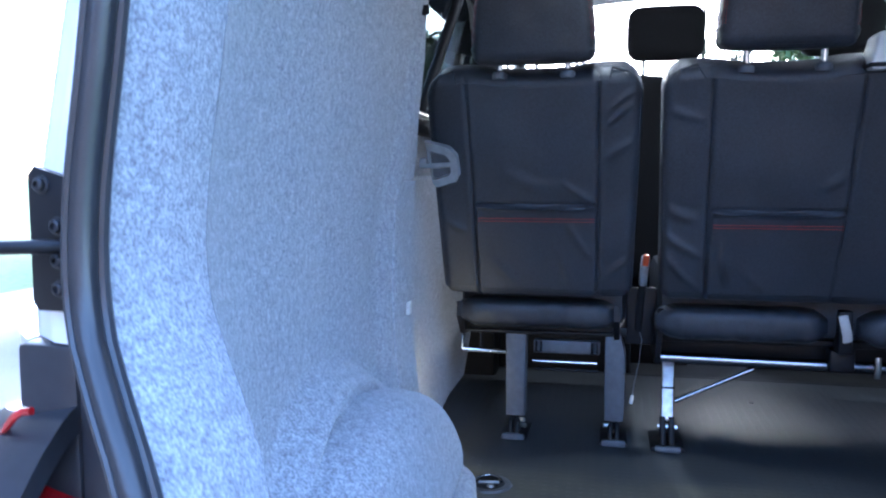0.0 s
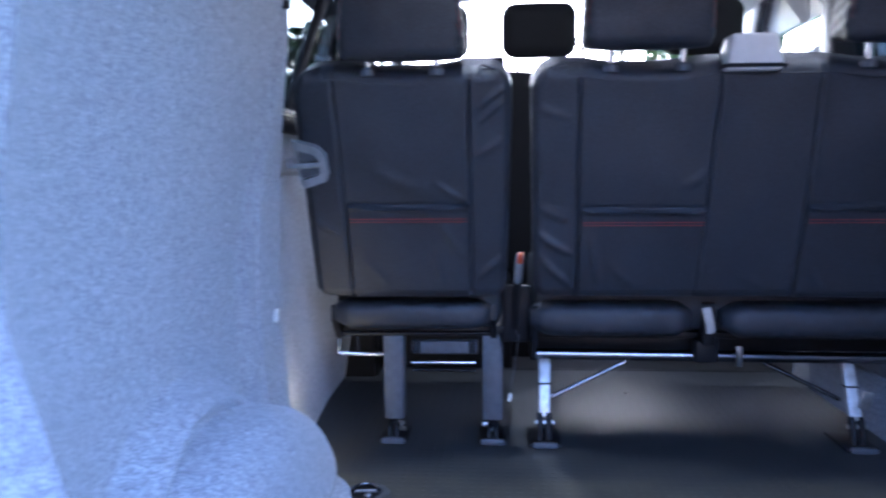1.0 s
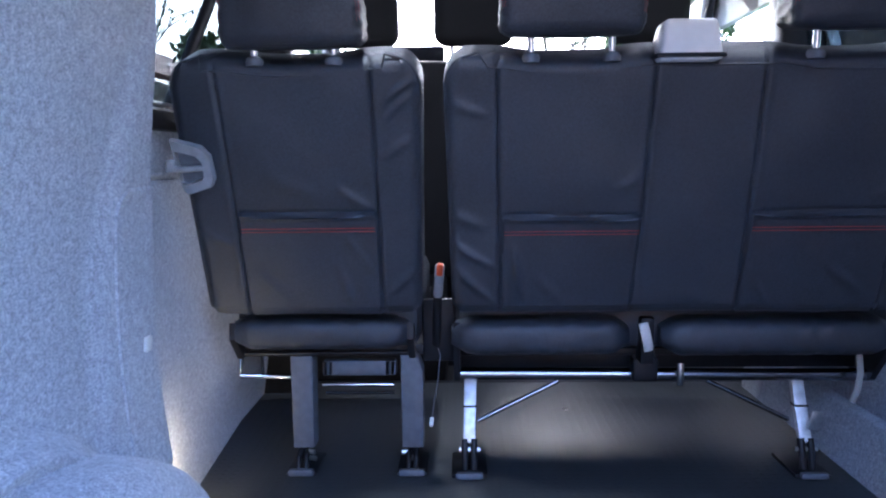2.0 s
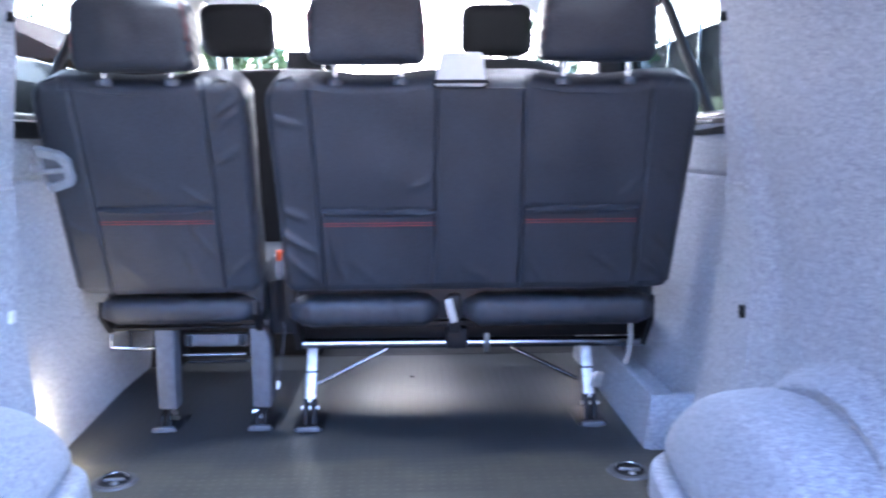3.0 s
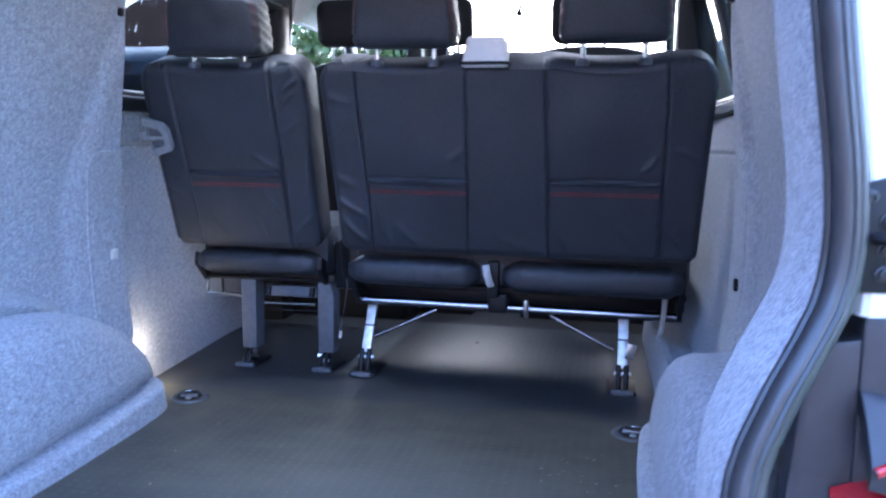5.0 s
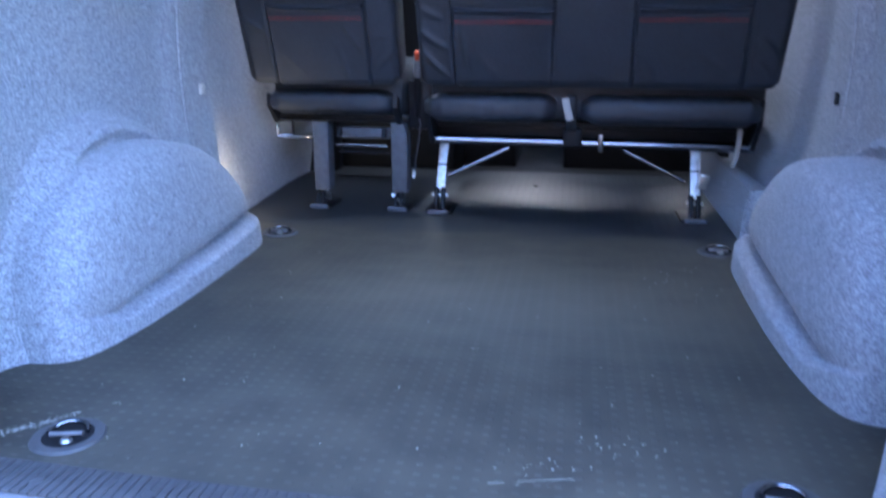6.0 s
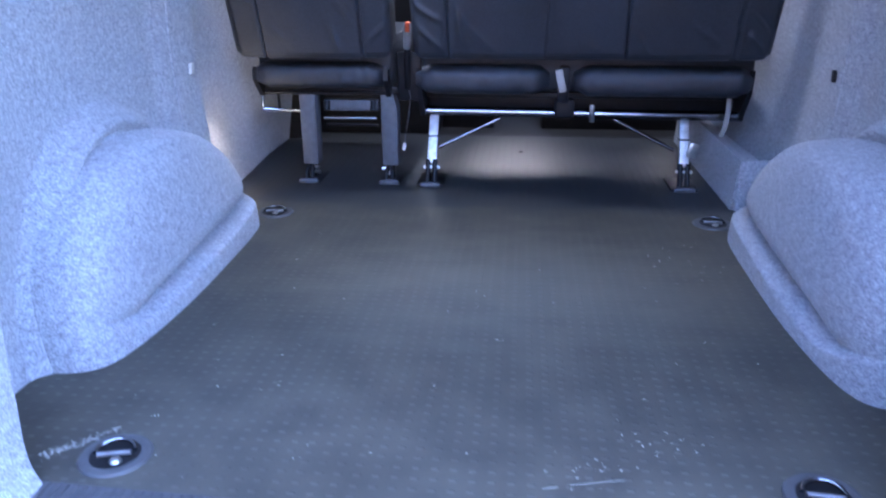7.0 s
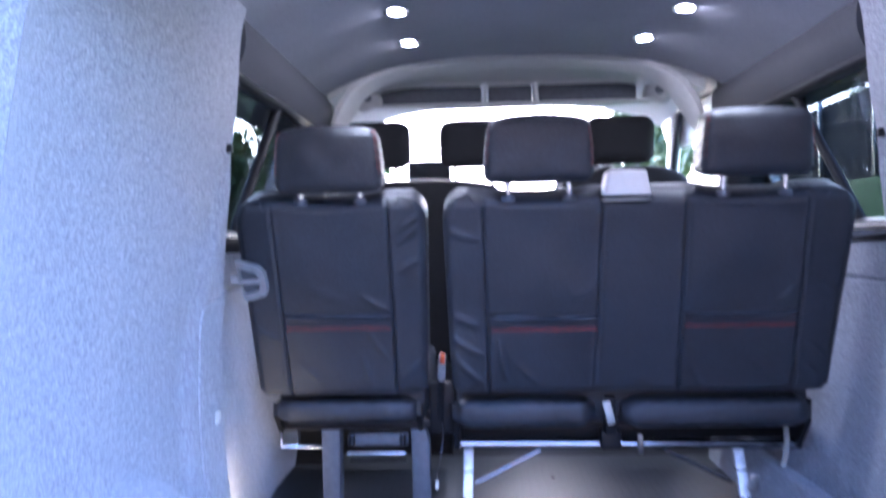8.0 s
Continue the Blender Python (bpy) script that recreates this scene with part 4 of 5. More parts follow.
def grey_leg(x, taper, bolt_side):
    bm = bmesh.new()
    o = [(-0.0235, 0.05), (0.0235, 0.05), (0.0255, 0.22 if taper else 0.262), (0.012 if taper else 0.0245, 0.268 if taper else 0.268), (-0.0245, 0.268)]
    plate(o, 0.055, pose(x, 1.425, 0, 90), bevel=0.005, bm=bm)
    part("leg_cover", bm, DKGREY, single, "dark grey plastic leg cover")
    leg = slab((0.020, 0.03, 0.06), (x + 0.002, 1.39, 0.035), single, METAL_BLACK, "leg", 0.004)
    part("foot_plate", box((0.066, 0.12, 0.009), (x, 1.395, 0.0048), 0.003), METAL_BLACK, single, "black steel foot plate")
    part("foot_front", box((0.056, 0.016, 0.016), (x, 1.334, 0.009), 0.005), DKGREY, single)
    for dz, dx in ((0.042, 0.017), (0.028, 0.024 * bolt_side)):
        part("foot_bolt", tube([(x + dx * bolt_side * 0.4, 1.372, dz), (x + dx * bolt_side * 0.4 + 0.018 * bolt_side, 1.366, dz)], 0.006, sides=8), STEEL, single, "zinc bolt")
    part("hook", tube([(x - 0.008, 1.376, 0.044), (x - 0.008, 1.352, 0.036), (x - 0.008, 1.345, 0.014)], 0.006), METAL_BLACK, single)
    part("hook", tube([(x + 0.008, 1.376, 0.044), (x + 0.008, 1.352, 0.036), (x + 0.008, 1.345, 0.014)], 0.006), METAL_BLACK, single)


grey_leg(-0.545, False, 1)
grey_leg(-0.303, True, -1)
slab((0.165, 0.03, 0.034), (-0.421, 1.41, 0.224), single, DKGREY, "latch_box", 0.006, (0, 0, 0), "grey latch housing")
for x in (-0.49, -0.352):
    part("latch_lug", tube([(x, 1.395, 0.238), (x, 1.385, 0.212)], 0.009, sides=10), METAL_BLACK, single)
part("cross_rod", tube([(-0.505, 1.40, 0.186), (-0.345, 1.40, 0.186)], 0.0055), CHROME, single, "chrome cross rod")
part("cross_rod", tube([(-0.500, 1.415, 0.163), (-0.345, 1.415, 0.163)], 0.004), METAL_BLACK, single)
part("side_rod", tube([(-0.680, 1.38, 0.250), (-0.682, 1.38, 0.212), (-0.57, 1.38, 0.210)], 0.006), CHROME, single, "chrome side rod")
part("rod_bracket", tube([(-0.634, 1.385, 0.262), (-0.634, 1.385, 0.212)], 0.004, sides=8), METAL_BLACK, single)


def release_handle():
    """Grey plastic release lever at the edge of the backrest."""
    t = thing("release_handle", "grey plastic release lever on the single seat's edge", "handle")
    # frame outline across the rear face: x, s up the back
    outer = [(-0.716, 0.372), (-0.662, 0.358), (-0.646, 0.340), (-0.643, 0.296), (-0.650, 0.282), (-0.697, 0.268), (-0.704, 0.276)]
    inner = [(-0.708, 0.352), (-0.672, 0.342), (-0.662, 0.330), (-0.661, 0.302), (-0.666, 0.296), (-0.697, 0.286), (-0.704, 0.290)]
    bm = bmesh.new()
    lv = []
    for n in (0.0, 0.016, 0.019):
        k = 0.0025 if n == 0.019 else 0
        lv.append(([bm.verts.new(on_back(x + (k if x < -0.68 else -k), s, n)) for x, s in outer], [bm.verts.new(on_back(x, s, n)) for x, s in inner]))
    m = len(outer)
    for (o1, i1), (o2, i2) in zip(lv, lv[1:]):
        for k in range(m):
            j = (k + 1) % m
            bm.faces.new((o1[k], o1[j], o2[j], o2[k]))
            bm.faces.new((i1[j], i1[k], i2[k], i2[j]))
    o, i = lv[-1]
    for k in range(m):
        j = (k + 1) % m
        bm.faces.new((o[k], o[j], i[j], i[k]))
    part("frame", bm, GREY, t)
    bm = plate([(x, s) for x, s in inner], 0.003, Matrix(((1, 0, 0, 0), (0, SL_Y, -SL_Z, 1.247), (0, SL_Z, SL_Y, 0.375), (0, 0, 0, 1))) @ pose(0, 0, 0.003))
    part("backing", bm, DKGREY, t)
    part("lever", tube([on_back(-0.727, 0.325, 0.012), on_back(-0.716, 0.318, 0.016), on_back(-0.70, 0.316, 0.014), on_back(-0.662, 0.318, 0.012)], 0.0055, flat=(0.005, 0.006)), GREY, t)
    part("knob", round_box(0.02, 0.014, 0.024, on_back(-0.722, 0.322, 0.012), 0.006), GREY, t)


release_handle()


# bench: underside
PALE_STRAP = mat("pale_webbing", (0.52, 0.50, 0.46), rough=0.8, scale=400, bump=0.4, bump_scale=500)
cushion_roll(-0.214, 0.157, 1.335, 0.314, 0.05, 0.040, bench, 3.0)
cushion_roll(0.222, 0.70, 1.335, 0.312, 0.05, 0.041, bench, 9.0)
slab((0.92, 0.49, 0.15), (0.255, 1.59, 0.350), bench, LEATHER, "seat_cushion", 0.03)
slab((0.92, 0.42, 0.016), (0.255, 1.61, 0.258), bench, METAL_BLACK, "seat_pan", 0.003)
part("main_tube", tube([(-0.200, 1.395, 0.212), (0.705, 1.395, 0.206)], 0.0135, sides=18), CHROME_DARK, bench, "polished dark steel tube")
# Black strip stands in for the shade under the pan, hiding the cab.
part("pan_shade", box((0.92, 0.006, 0.05), (0.255, 1.445, 0.236), 0.002), METAL_BLACK, bench)
part("rear_tube", tube([(-0.20, 1.50, 0.236), (0.72, 1.50, 0.232)], 0.012), METAL_BLACK, bench)
for x, z in ((-0.203, 0.0), (0.695, 0.0)):
    bm = plate([(1.31, 0.345), (1.40, 0.31), (1.60, 0.27), (1.60, 0.22), (1.42, 0.195), (1.378, 0.20), (1.315, 0.28)], 0.014, pose(x - 0.007, 0, 0, 90, 0, 90), bevel=0.002)
    part("side_bracket", bm, METAL_BLACK, bench, "black steel side bracket")
# Plate added in the gap between the seats to stop a sun patch.
slab((0.072, 0.020, 0.14), (-0.243, 1.402, 0.310), bench, METAL_BLACK, "gap_plate", 0.006)
slab((0.055, 0.045, 0.055), (0.204, 1.385, 0.226), bench, METAL_BLACK, "centre_bracket", 0.008)
slab((0.03, 0.05, 0.10), (0.197, 1.345, 0.30), bench, METAL_BLACK, "centre_hinge", 0.006)
part("belt_anchor", tube([(0.180, 1.292, 0.345), (0.184, 1.285, 0.325), (0.190, 1.288, 0.302), (0.194, 1.300, 0.286)], 0.006, flat=(0.010, 0.003)), PALE_STRAP, bench, "pale belt webbing")
part("tube_clamp", tube([(0.283, 1.38, 0.236), (0.283, 1.376, 0.21), (0.284, 1.385, 0.188)], 0.005, flat=(0.007, 0.005)), STEEL, bench)
part("hanging_strap", tube([(0.655, 1.36, 0.262), (0.652, 1.345, 0.225), (0.648, 1.345, 0.185), (0.640, 1.35, 0.158)], 0.005, flat=(0.007, 0.0025)), WEBBING, bench, "grey webbing strap")



LEGZINC = mat("bright_zinc", (0.74, 0.74, 0.75), rough=0.4, metal=0.35, scale=60, patch=0.1, patch_scale=30)


def chrome_leg(x_top, x_foot, s):
    a, b = Vector((x_top, 1.432, 0.198)), Vector((x_foot, 1.368, 0.062))
    part("leg", box((0.027, 0.018, (a - b).length), (a + b) / 2, 0.003, (-25, math.degrees(math.atan2(a.x - b.x, a.z - b.z)), 0)), LEGZINC, bench, "bright zinc strut leg")
    part("leg_clip", box((0.031, 0.024, 0.004), (a * 0.55 + b * 0.45), 0.001), METAL_BLACK, bench)
    part("foot", tube([b + Vector((-0.010, 0, 0.01)), b + Vector((-0.010, -0.012, -0.02)), b + Vector((-0.010, -0.02, -0.052))], 0.008), METAL_BLACK, bench)
    part("foot", tube([b + Vector((0.010, 0, 0.01)), b + Vector((0.010, -0.012, -0.02)), b + Vector((0.010, -0.02, -0.052))], 0.008), METAL_BLACK, bench)
    part("foot_bolt", tube([b + Vector((-0.022, -0.006, -0.012)), b + Vector((0.024, -0.006, -0.012))], 0.0055, sides=8), STEEL, bench)
    part("foot_plate", box((0.078, 0.13, 0.010), (x_foot, 1.385, 0.0055), 0.004), METAL_BLACK, bench, "black steel foot plate")
    part("foot_front", box((0.058, 0.016, 0.015), (x_foot, 1.316, 0.009), 0.005), DKGREY, bench)


chrome_leg(-0.174, -0.178, 1)
chrome_leg(0.552, 0.552, -1)
part("brace", tube([(-0.158, 1.395, 0.104), (0.022, 1.41, 0.190)], 0.0055), CHROME_DARK, bench, "dark steel diagonal brace")
part("brace", tube([(0.350, 1.41, 0.190), (0.525, 1.395, 0.106)], 0.0055), CHROME_DARK, bench, "dark steel diagonal brace")
part("leg_tab", box((0.026, 0.006, 0.042), (0.572, 1.365, 0.112), 0.002, (0, 12, 0)), STEEL, bench)


def belt_tower():
    t = thing("belt_tower", "pale grey plastic seat belt outlet on top of the bench backrest", "belt outlet")
    bm = bmesh.new()
    x0, x1, z0, z1 = 0.143, 0.254, 0.845, 0.915
    lo = [(x0, 1.058), (x1, 1.058), (x1, 1.15), (x0, 1.15)]
    hi = [(x0 + 0.014, 1.066), (x1 - 0.009, 1.066), (x1 - 0.009, 1.135), (x0 + 0.014, 1.135)]
    a = [bm.verts.new((x, y, z0)) for x, y in lo]
    b = [bm.verts.new((x, y, z1)) for x, y in hi]
    bm.faces.new(a[::-1]), bm.faces.new(b)
    for i in range(4):
        bm.faces.new((a[i], a[(i + 1) % 4], b[(i + 1) % 4], b[i]))
    bmesh.ops.bevel(bm, geom=bm.edges[:], offset=0.008, segments=3, profile=0.5, affect="EDGES")
    part("cover", bm, LIGHTGREY, t)
    part("base_lip", box((0.118, 0.10, 0.008), (0.1985, 1.105, 0.853), 0.003), BLACK, t)


belt_tower()


def buckle():
    t = thing("belt_buckle", "pale grey seat belt buckle with orange button between seats", "belt buckle")
    part("body", box((0.020, 0.026, 0.075), (-0.240, 1.345, 0.428), 0.007, (14, 5, 0)), GREY, t)
    part("button", box((0.014, 0.013, 0.028), (-0.2372, 1.329, 0.454), 0.004, (14, 5, 0)), ORANGE, t, "orange release button")
    part("stalk", tube([(-0.242, 1.352, 0.400), (-0.246, 1.362, 0.36), (-0.247, 1.380, 0.32), (-0.25, 1.40, 0.26)], 0.005, flat=(0.009, 0.004)), BLACK, t, "black stalk")


buckle()
def hanging_cable():
    t = thing("cable", "thin dark cable with a white tab hanging between the seats", "cable")
    part("wire", tube([(-0.250, 1.40, 0.285), (-0.240, 1.385, 0.255), (-0.246, 1.38, 0.20), (-0.255, 1.38, 0.15), (-0.260, 1.38, 0.115)], 0.0012, sides=6), DKGREY, t)
    part("tab", box((0.009, 0.005, 0.022), (-0.261, 1.38, 0.106), 0.002, (0, 8, 0)), CREAM_WHITE, t, "white plastic tab")


hanging_cable()


# ---- loose and fixed fittings on floor and walls ----
def lashing_ring(x, y, turn, label):
    t = thing("lashing_ring", label, "lashing ring", "lashing rings")
    m = pose(x, y, 0, 0, 0, turn)

    def add(name, bm, material, lb=""):
        bm.transform(m)
        return part(name, bm, material, t, lb)

    add("surround", lathe([(0.033, 0.0008), (0.0335, 0.004), (0.041, 0.0055), (0.047, 0.004), (0.049, 0.0006)], (0, 0, 0), sides=40), SILL, "black plastic oval surround")
    add("cup", lathe([(0.0, 0.0012), (0.030, 0.0014), (0.0335, 0.0042)], (0, 0, 0), sides=40), BLACK)
    loop = [(0.026 * math.cos(a), 0.024 * math.sin(a) + 0.001, 0.0072 + 0.004 * math.sin(a)) for a in [math.pi * k / 18 for k in range(19)]]
    add("ring", tube(loop, 0.0032, sides=10), CHROME_DARK, "dark steel wire loop")
    add("bar", tube([(-0.022, -0.004, 0.0075), (0.022, -0.004, 0.0075)], 0.0042, sides=10), BAR_STEEL)
    add("screw", lathe([(0.008, 0.001), (0.0085, 0.005), (0.006, 0.0085), (0.003, 0.009)], (0.004, -0.018, 0), sides=14), STEEL, "worn round screw head")
    return t


lashing_ring(-0.560, 1.042, 8, "zinc lashing ring in black floor cup by wheel arch")
lashing_ring(0.568, 1.037, -8, "zinc lashing ring in black floor cup by wheel arch")
lashing_ring(-0.452, -0.028, 14, "zinc lashing ring in a round black floor cup by the sill")
lashing_ring(0.466, -0.033, -6, "zinc lashing ring in a round black floor cup by the sill")

tagged(finish("wall_clip", box((0.008, 0.022, 0.026), (CX - panel_x(0.975, 0.383) + 0.009, 0.975, 0.383), 0.003, (0, 4, 0)), CREAM_WHITE), "small white plastic clip on the carpeted panel", "clip")
slot = thing("wall_slot", "small dark slot in the carpeted cover strip", "slot")
part("slot_hole", box((0.008, 0.014, 0.026), (CX + panel_x(0.92, 0.385) - 0.009, 0.92, 0.385), 0.002, (0, -2, 0)), BLACK, slot)
for s in (-1, 1):
    tagged(finish("coat_hook", round_box(0.016, 0.014, 0.02, (CX + s * (panel_x(1.0, 0.975) - 0.004), 1.0, 0.975), 0.005), BLACK), "small black knob on the carpeted panel", "knob")


def side_bin():
    """Carpeted step along the wall beside the bench, hollow on top."""
    t = thing("side_box", "grey carpet-covered box along the wall beside the bench", "box")
    xa, xb, ya, yb, h = 0.652, 0.80, 1.165, 2.0, 0.135
    bm = bmesh.new()
    sheet(2, 24, lambda u, v: Vector((xa - 0.012 * (1 - v) + 0.02 * u * 0, ya + (yb - ya) * u, h * v)), lambda u, v: Vector((xa + 0.016, ya + (yb - ya) * u, h * v)), bm=bm)
    part("inner_wall", bm, CARPET, t)
    part("end_wall", box((0.17, 0.016, h + 0.01), (0.735, ya, (h - 0.01) / 2), 0.004), CARPET, t)
    part("top", box((0.15, yb - ya, 0.012), (0.735, (ya + yb) / 2 + 0.008, h - 0.05), 0.003), CARPET, t)


side_bin()
spot = tagged(finish("floor_plug", lathe([(0.008, 0), (0.008, 0.002), (0.005, 0.003)], (0.086, 1.789, 0.0), sides=14), BLACK), "small black plug in the rubber mat", "plug")

# Unseen light added to brighten the left wall's foot; the hood confines it.
WALL_GLOW = emit_mat("added_glow", (1.0, 0.82, 0.48), 55.0)
step = thing("wall_glow_light", "small unseen warm light added behind the panel's front edge", "lamp")
glow_x = CX - panel_x(1.02, 0.08) - 0.012
part("housing", box((0.018, 0.010, 0.044), (glow_x, 1.026, 0.08), 0.002), BLACK, step)
part("hood", box((0.003, 0.034, 0.044), (glow_x + 0.010, 1.044, 0.08), 0.001), BLACK, step)
part("lens", box((0.012, 0.004, 0.032), (glow_x, 1.033, 0.08), 0.001), WALL_GLOW, step, "glowing warm face of the added light")


def grit():
    rnd = random.Random(11)
    bm = bmesh.new()
    spots = [(0.413, 0.778), (0.526, 0.744), (0.182, 0.01), (0.19, 0.0), (0.17, 0.005), (0.2, 0.015), (0.255, 0.07), (0.27, 0.065), (0.29, 0.075), (0.30, 0.07), (0.36, 0.09), (0.02, 0.02), (-0.11, 0.01), (-0.2, 0.02), (0.11, 0.56), (0.05, 0.36), (-0.31, 0.27), (-0.443, 0.072), (-0.448, 0.071), (-0.438, 0.073)]
    spots += [(rnd.uniform(-0.5, 0.5), rnd.uniform(-0.08, 0.9)) for _ in range(50)] + [(0.42 + rnd.gauss(0, 0.06), 0.76 + rnd.gauss(0, 0.05)) for _ in range(16)]
    spots += [(0.18 + rnd.gauss(0, 0.03), 0.005 + rnd.gauss(0, 0.02)) for _ in range(14)] + [(0.28 + rnd.gauss(0, 0.03), 0.07 + rnd.gauss(0, 0.015)) for _ in range(14)]
    for x, y in spots:
        r = rnd.uniform(0.0005, 0.0017)
        bmesh.ops.create_icosphere(bm, subdivisions=1, radius=r, matrix=pose(x, y, 0.0008, 0, 0, rnd.uniform(0, 360)) @ Matrix.Diagonal((1.6, 0.8, 0.5, 1)))
    for x0, y0, x1, y1 in ((0.155, -0.035, 0.225, -0.018), (0.12, -0.045, 0.14, -0.04)):
        tube([(x0, y0, 0.0006), (x1, y1, 0.0004)], 0.00035, bm=bm, sides=5)
    return bm


tagged(finish("grit", grit(), DUST), "pale grit and scratches scattered over the rubber mat", "grit", kind="stuff")


def scuff():
    rnd = random.Random(5)
    bm = bmesh.new()
    for _ in range(150):
        k = rnd.random()
        x, y = -0.556 + 0.076 * k + rnd.gauss(0, 0.002), -0.033 + 0.074 * k + rnd.gauss(0, 0.006) - 0.05 * k * (1 - k)
        bmesh.ops.create_icosphere(bm, subdivisions=1, radius=rnd.uniform(0.0006, 0.0015), matrix=pose(x, y, 0.0006, 0, 0, rnd.uniform(0, 180)) @ Matrix.Diagonal((1.8, 0.7, 0.3, 1)))
    return bm


tagged(finish("scuff_mark", scuff(), DUST), "pale dusty scuff across the rubber mat", "scuff", kind="stuff")


# ---- cab ----
def front_seat(xs, x0, x1, label, top=1.0):
    t = thing("front_seat", label, "seat", "front seats")
    back = round_box(x1 - x0, 0.13, 0.72, ((x0 + x1) / 2, 2.32, top - 0.36), 0.055, bulge=0.01, turn=(10, 0, 0))
    for v in back.verts:      # shoulders fall away from the middle
        v.co.z -= 0.035 * max(0.0, (v.co.z - top + 0.3) / 0.3) * min(1.0, abs(2 * v.co.x - x0 - x1) / (x1 - x0)) ** 3
    part("backrest", back, CLOTH, t, "black cloth backrest")
    part("seat_cushion", round_box(x1 - x0, 0.50, 0.16, ((x0 + x1) / 2, 2.62, 0.30), 0.05), CLOTH, t)
    # Base widened to the door so no cab light passes beside it.
    b0, b1 = (-0.75, x1) if x0 < 0 else (x0, 0.75)
    part("seat_base", box((b1 - b0, 0.42, 0.36), ((b0 + b1) / 2, 2.62, 0.09), 0.01), BLACK, t)
    # Black box added to block cab light and give a dark background.
    if x0 < 0:
        part("shade_box", box((0.51, 0.31, 0.34), (-0.50, 2.252, 0.125), 0.02), BLACK, t, "black box added behind the passenger seat to keep the floor dark")
    for x in xs:
        h = round_box(0.252, 0.10, 0.175, (x, 2.25, 1.13), 0.04, bulge=0.008, turn=(8, 0, 0))
        part("headrest", h, CLOTH, t, "black cloth headrest")
        for px in (-0.07, 0.07):
            part("post", tube([(x + px, 2.27, 0.96), (x + px, 2.26, 1.06)], 0.006), CHROME, t, "chrome headrest post")


front_seat((-0.515, -0.15), -0.69, -0.03, "black cloth double passenger seat in the cab")
front_seat((0.40,), 0.17, 0.66, "black cloth driver's seat in the cab", 1.035)
dash = thing("dashboard", "dark grey moulded dashboard under the windscreen", "dashboard")
part("top", sheet(24, 8, lambda u, v: Vector((-0.74 + 1.48 * u, 2.92 + 0.42 * v, 0.985 - 0.10 * (2 * v - 0.7) ** 2 + 0.05 * math.exp(-((u - 0.73) / 0.1) ** 2))), lambda u, v: Vector((-0.74 + 1.48 * u, 2.95 + 0.39 * v, 0.40))), BLACK, dash)
part("centre_screen", box((0.20, 0.04, 0.14), (-0.36, 2.97, 1.075), 0.012), BLACK, dash, "black centre unit on the dash")
wheel_c = Vector((0.40, 2.80, 0.93))
ring = [wheel_c + pose(0, 0, 0, 62).to_3x3() @ Vector((0.19 * math.cos(a), 0.19 * math.sin(a), 0)) for a in [2 * math.pi * k / 40 for k in range(41)]]
sw = thing("steering_wheel", "black steering wheel in front of the driver's seat", "steering wheel")
part("rim", tube(ring, 0.014, sides=10), BLACK, sw)
part("hub", box((0.16, 0.12, 0.04), wheel_c, 0.015, (62, 0, 0)), BLACK, sw)
part("column", tube([wheel_c, wheel_c + Vector((0, 0.16, -0.09))], 0.03), BLACK, sw)

ws = thing("windscreen", "curved windscreen with black band and dark header", "windscreen", kind="structure")
pane = part("pane", sheet(16, 8, lambda u, v: Vector((-0.78 + 1.56 * u + (0.07 * (0.5 - u) * 2) * v, 3.42 - 0.72 * v - 0.12 * (2 * u - 1) ** 2, 0.82 + 0.53 * v)), lambda u, v: Vector((-0.78 + 1.56 * u + (0.07 * (0.5 - u) * 2) * v, 3.424 - 0.72 * v - 0.12 * (2 * u - 1) ** 2, 0.824 + 0.53 * v))), GLASS, ws)
pane.visible_shadow = False
for s in (-1, 1):
    part("a_pillar", tube([(CX + s * 0.80, 3.34, 0.78), (CX + s * 0.76, 3.0, 1.04), (CX + s * 0.70, 2.66, 1.30)], 0.03, flat=(0.03, 0.045)), LIGHTGREY, ws, "pale grey pillar trim")
visors = thing("overhead_console", "pale grey overhead shelf with dark trays above the windscreen", "console")
part("shelf", box((1.16, 0.09, 0.010), (0, 2.285, 1.279), 0.004), LIGHTGREY, visors)
part("shelf_top", box((1.10, 0.05, 0.012), (0, 2.275, 1.356), 0.005), LIGHTGREY, visors)
for x, w in ((-0.315, 0.40), (-0.006, 0.165), (0.285, 0.37)):
    part("tray", box((w, 0.02, 0.066), (x, 2.275, 1.317), 0.010), DKGREY, visors, "dark recessed tray")
for x in (-0.102, 0.090):
    part("divider", box((0.016, 0.07, 0.072), (x, 2.262, 1.317), 0.006, (0, 5 if x < 0 else -5, 0)), LIGHTGREY, visors)
for sx in (-1, 1):
    part("end_cap", round_box(0.10, 0.07, 0.080, (sx * 0.545, 2.262, 1.305), 0.03, turn=(0, sx * 22, 0)), LIGHTGREY, visors)
    part("grab_knob", lathe([(0.010, 0.0), (0.016, 0.004), (0.016, 0.012), (0.008, 0.018)], (sx * 0.545, 2.225, 1.31), "Y", sides=16), GREY, visors)
mirror = thing("rear_view_mirror", "small dark rear view mirror on the windscreen", "mirror")
part("stem", tube([(0.10, 2.80, 1.28), (0.10, 2.76, 1.25)], 0.008), BLACK, mirror)
part("shell", lathe([(0.010, -0.012), (0.013, -0.008), (0.013, 0.006), (0.009, 0.010)], (0.10, 2.75, 1.238), "Y", sides=20), BLACK, mirror)
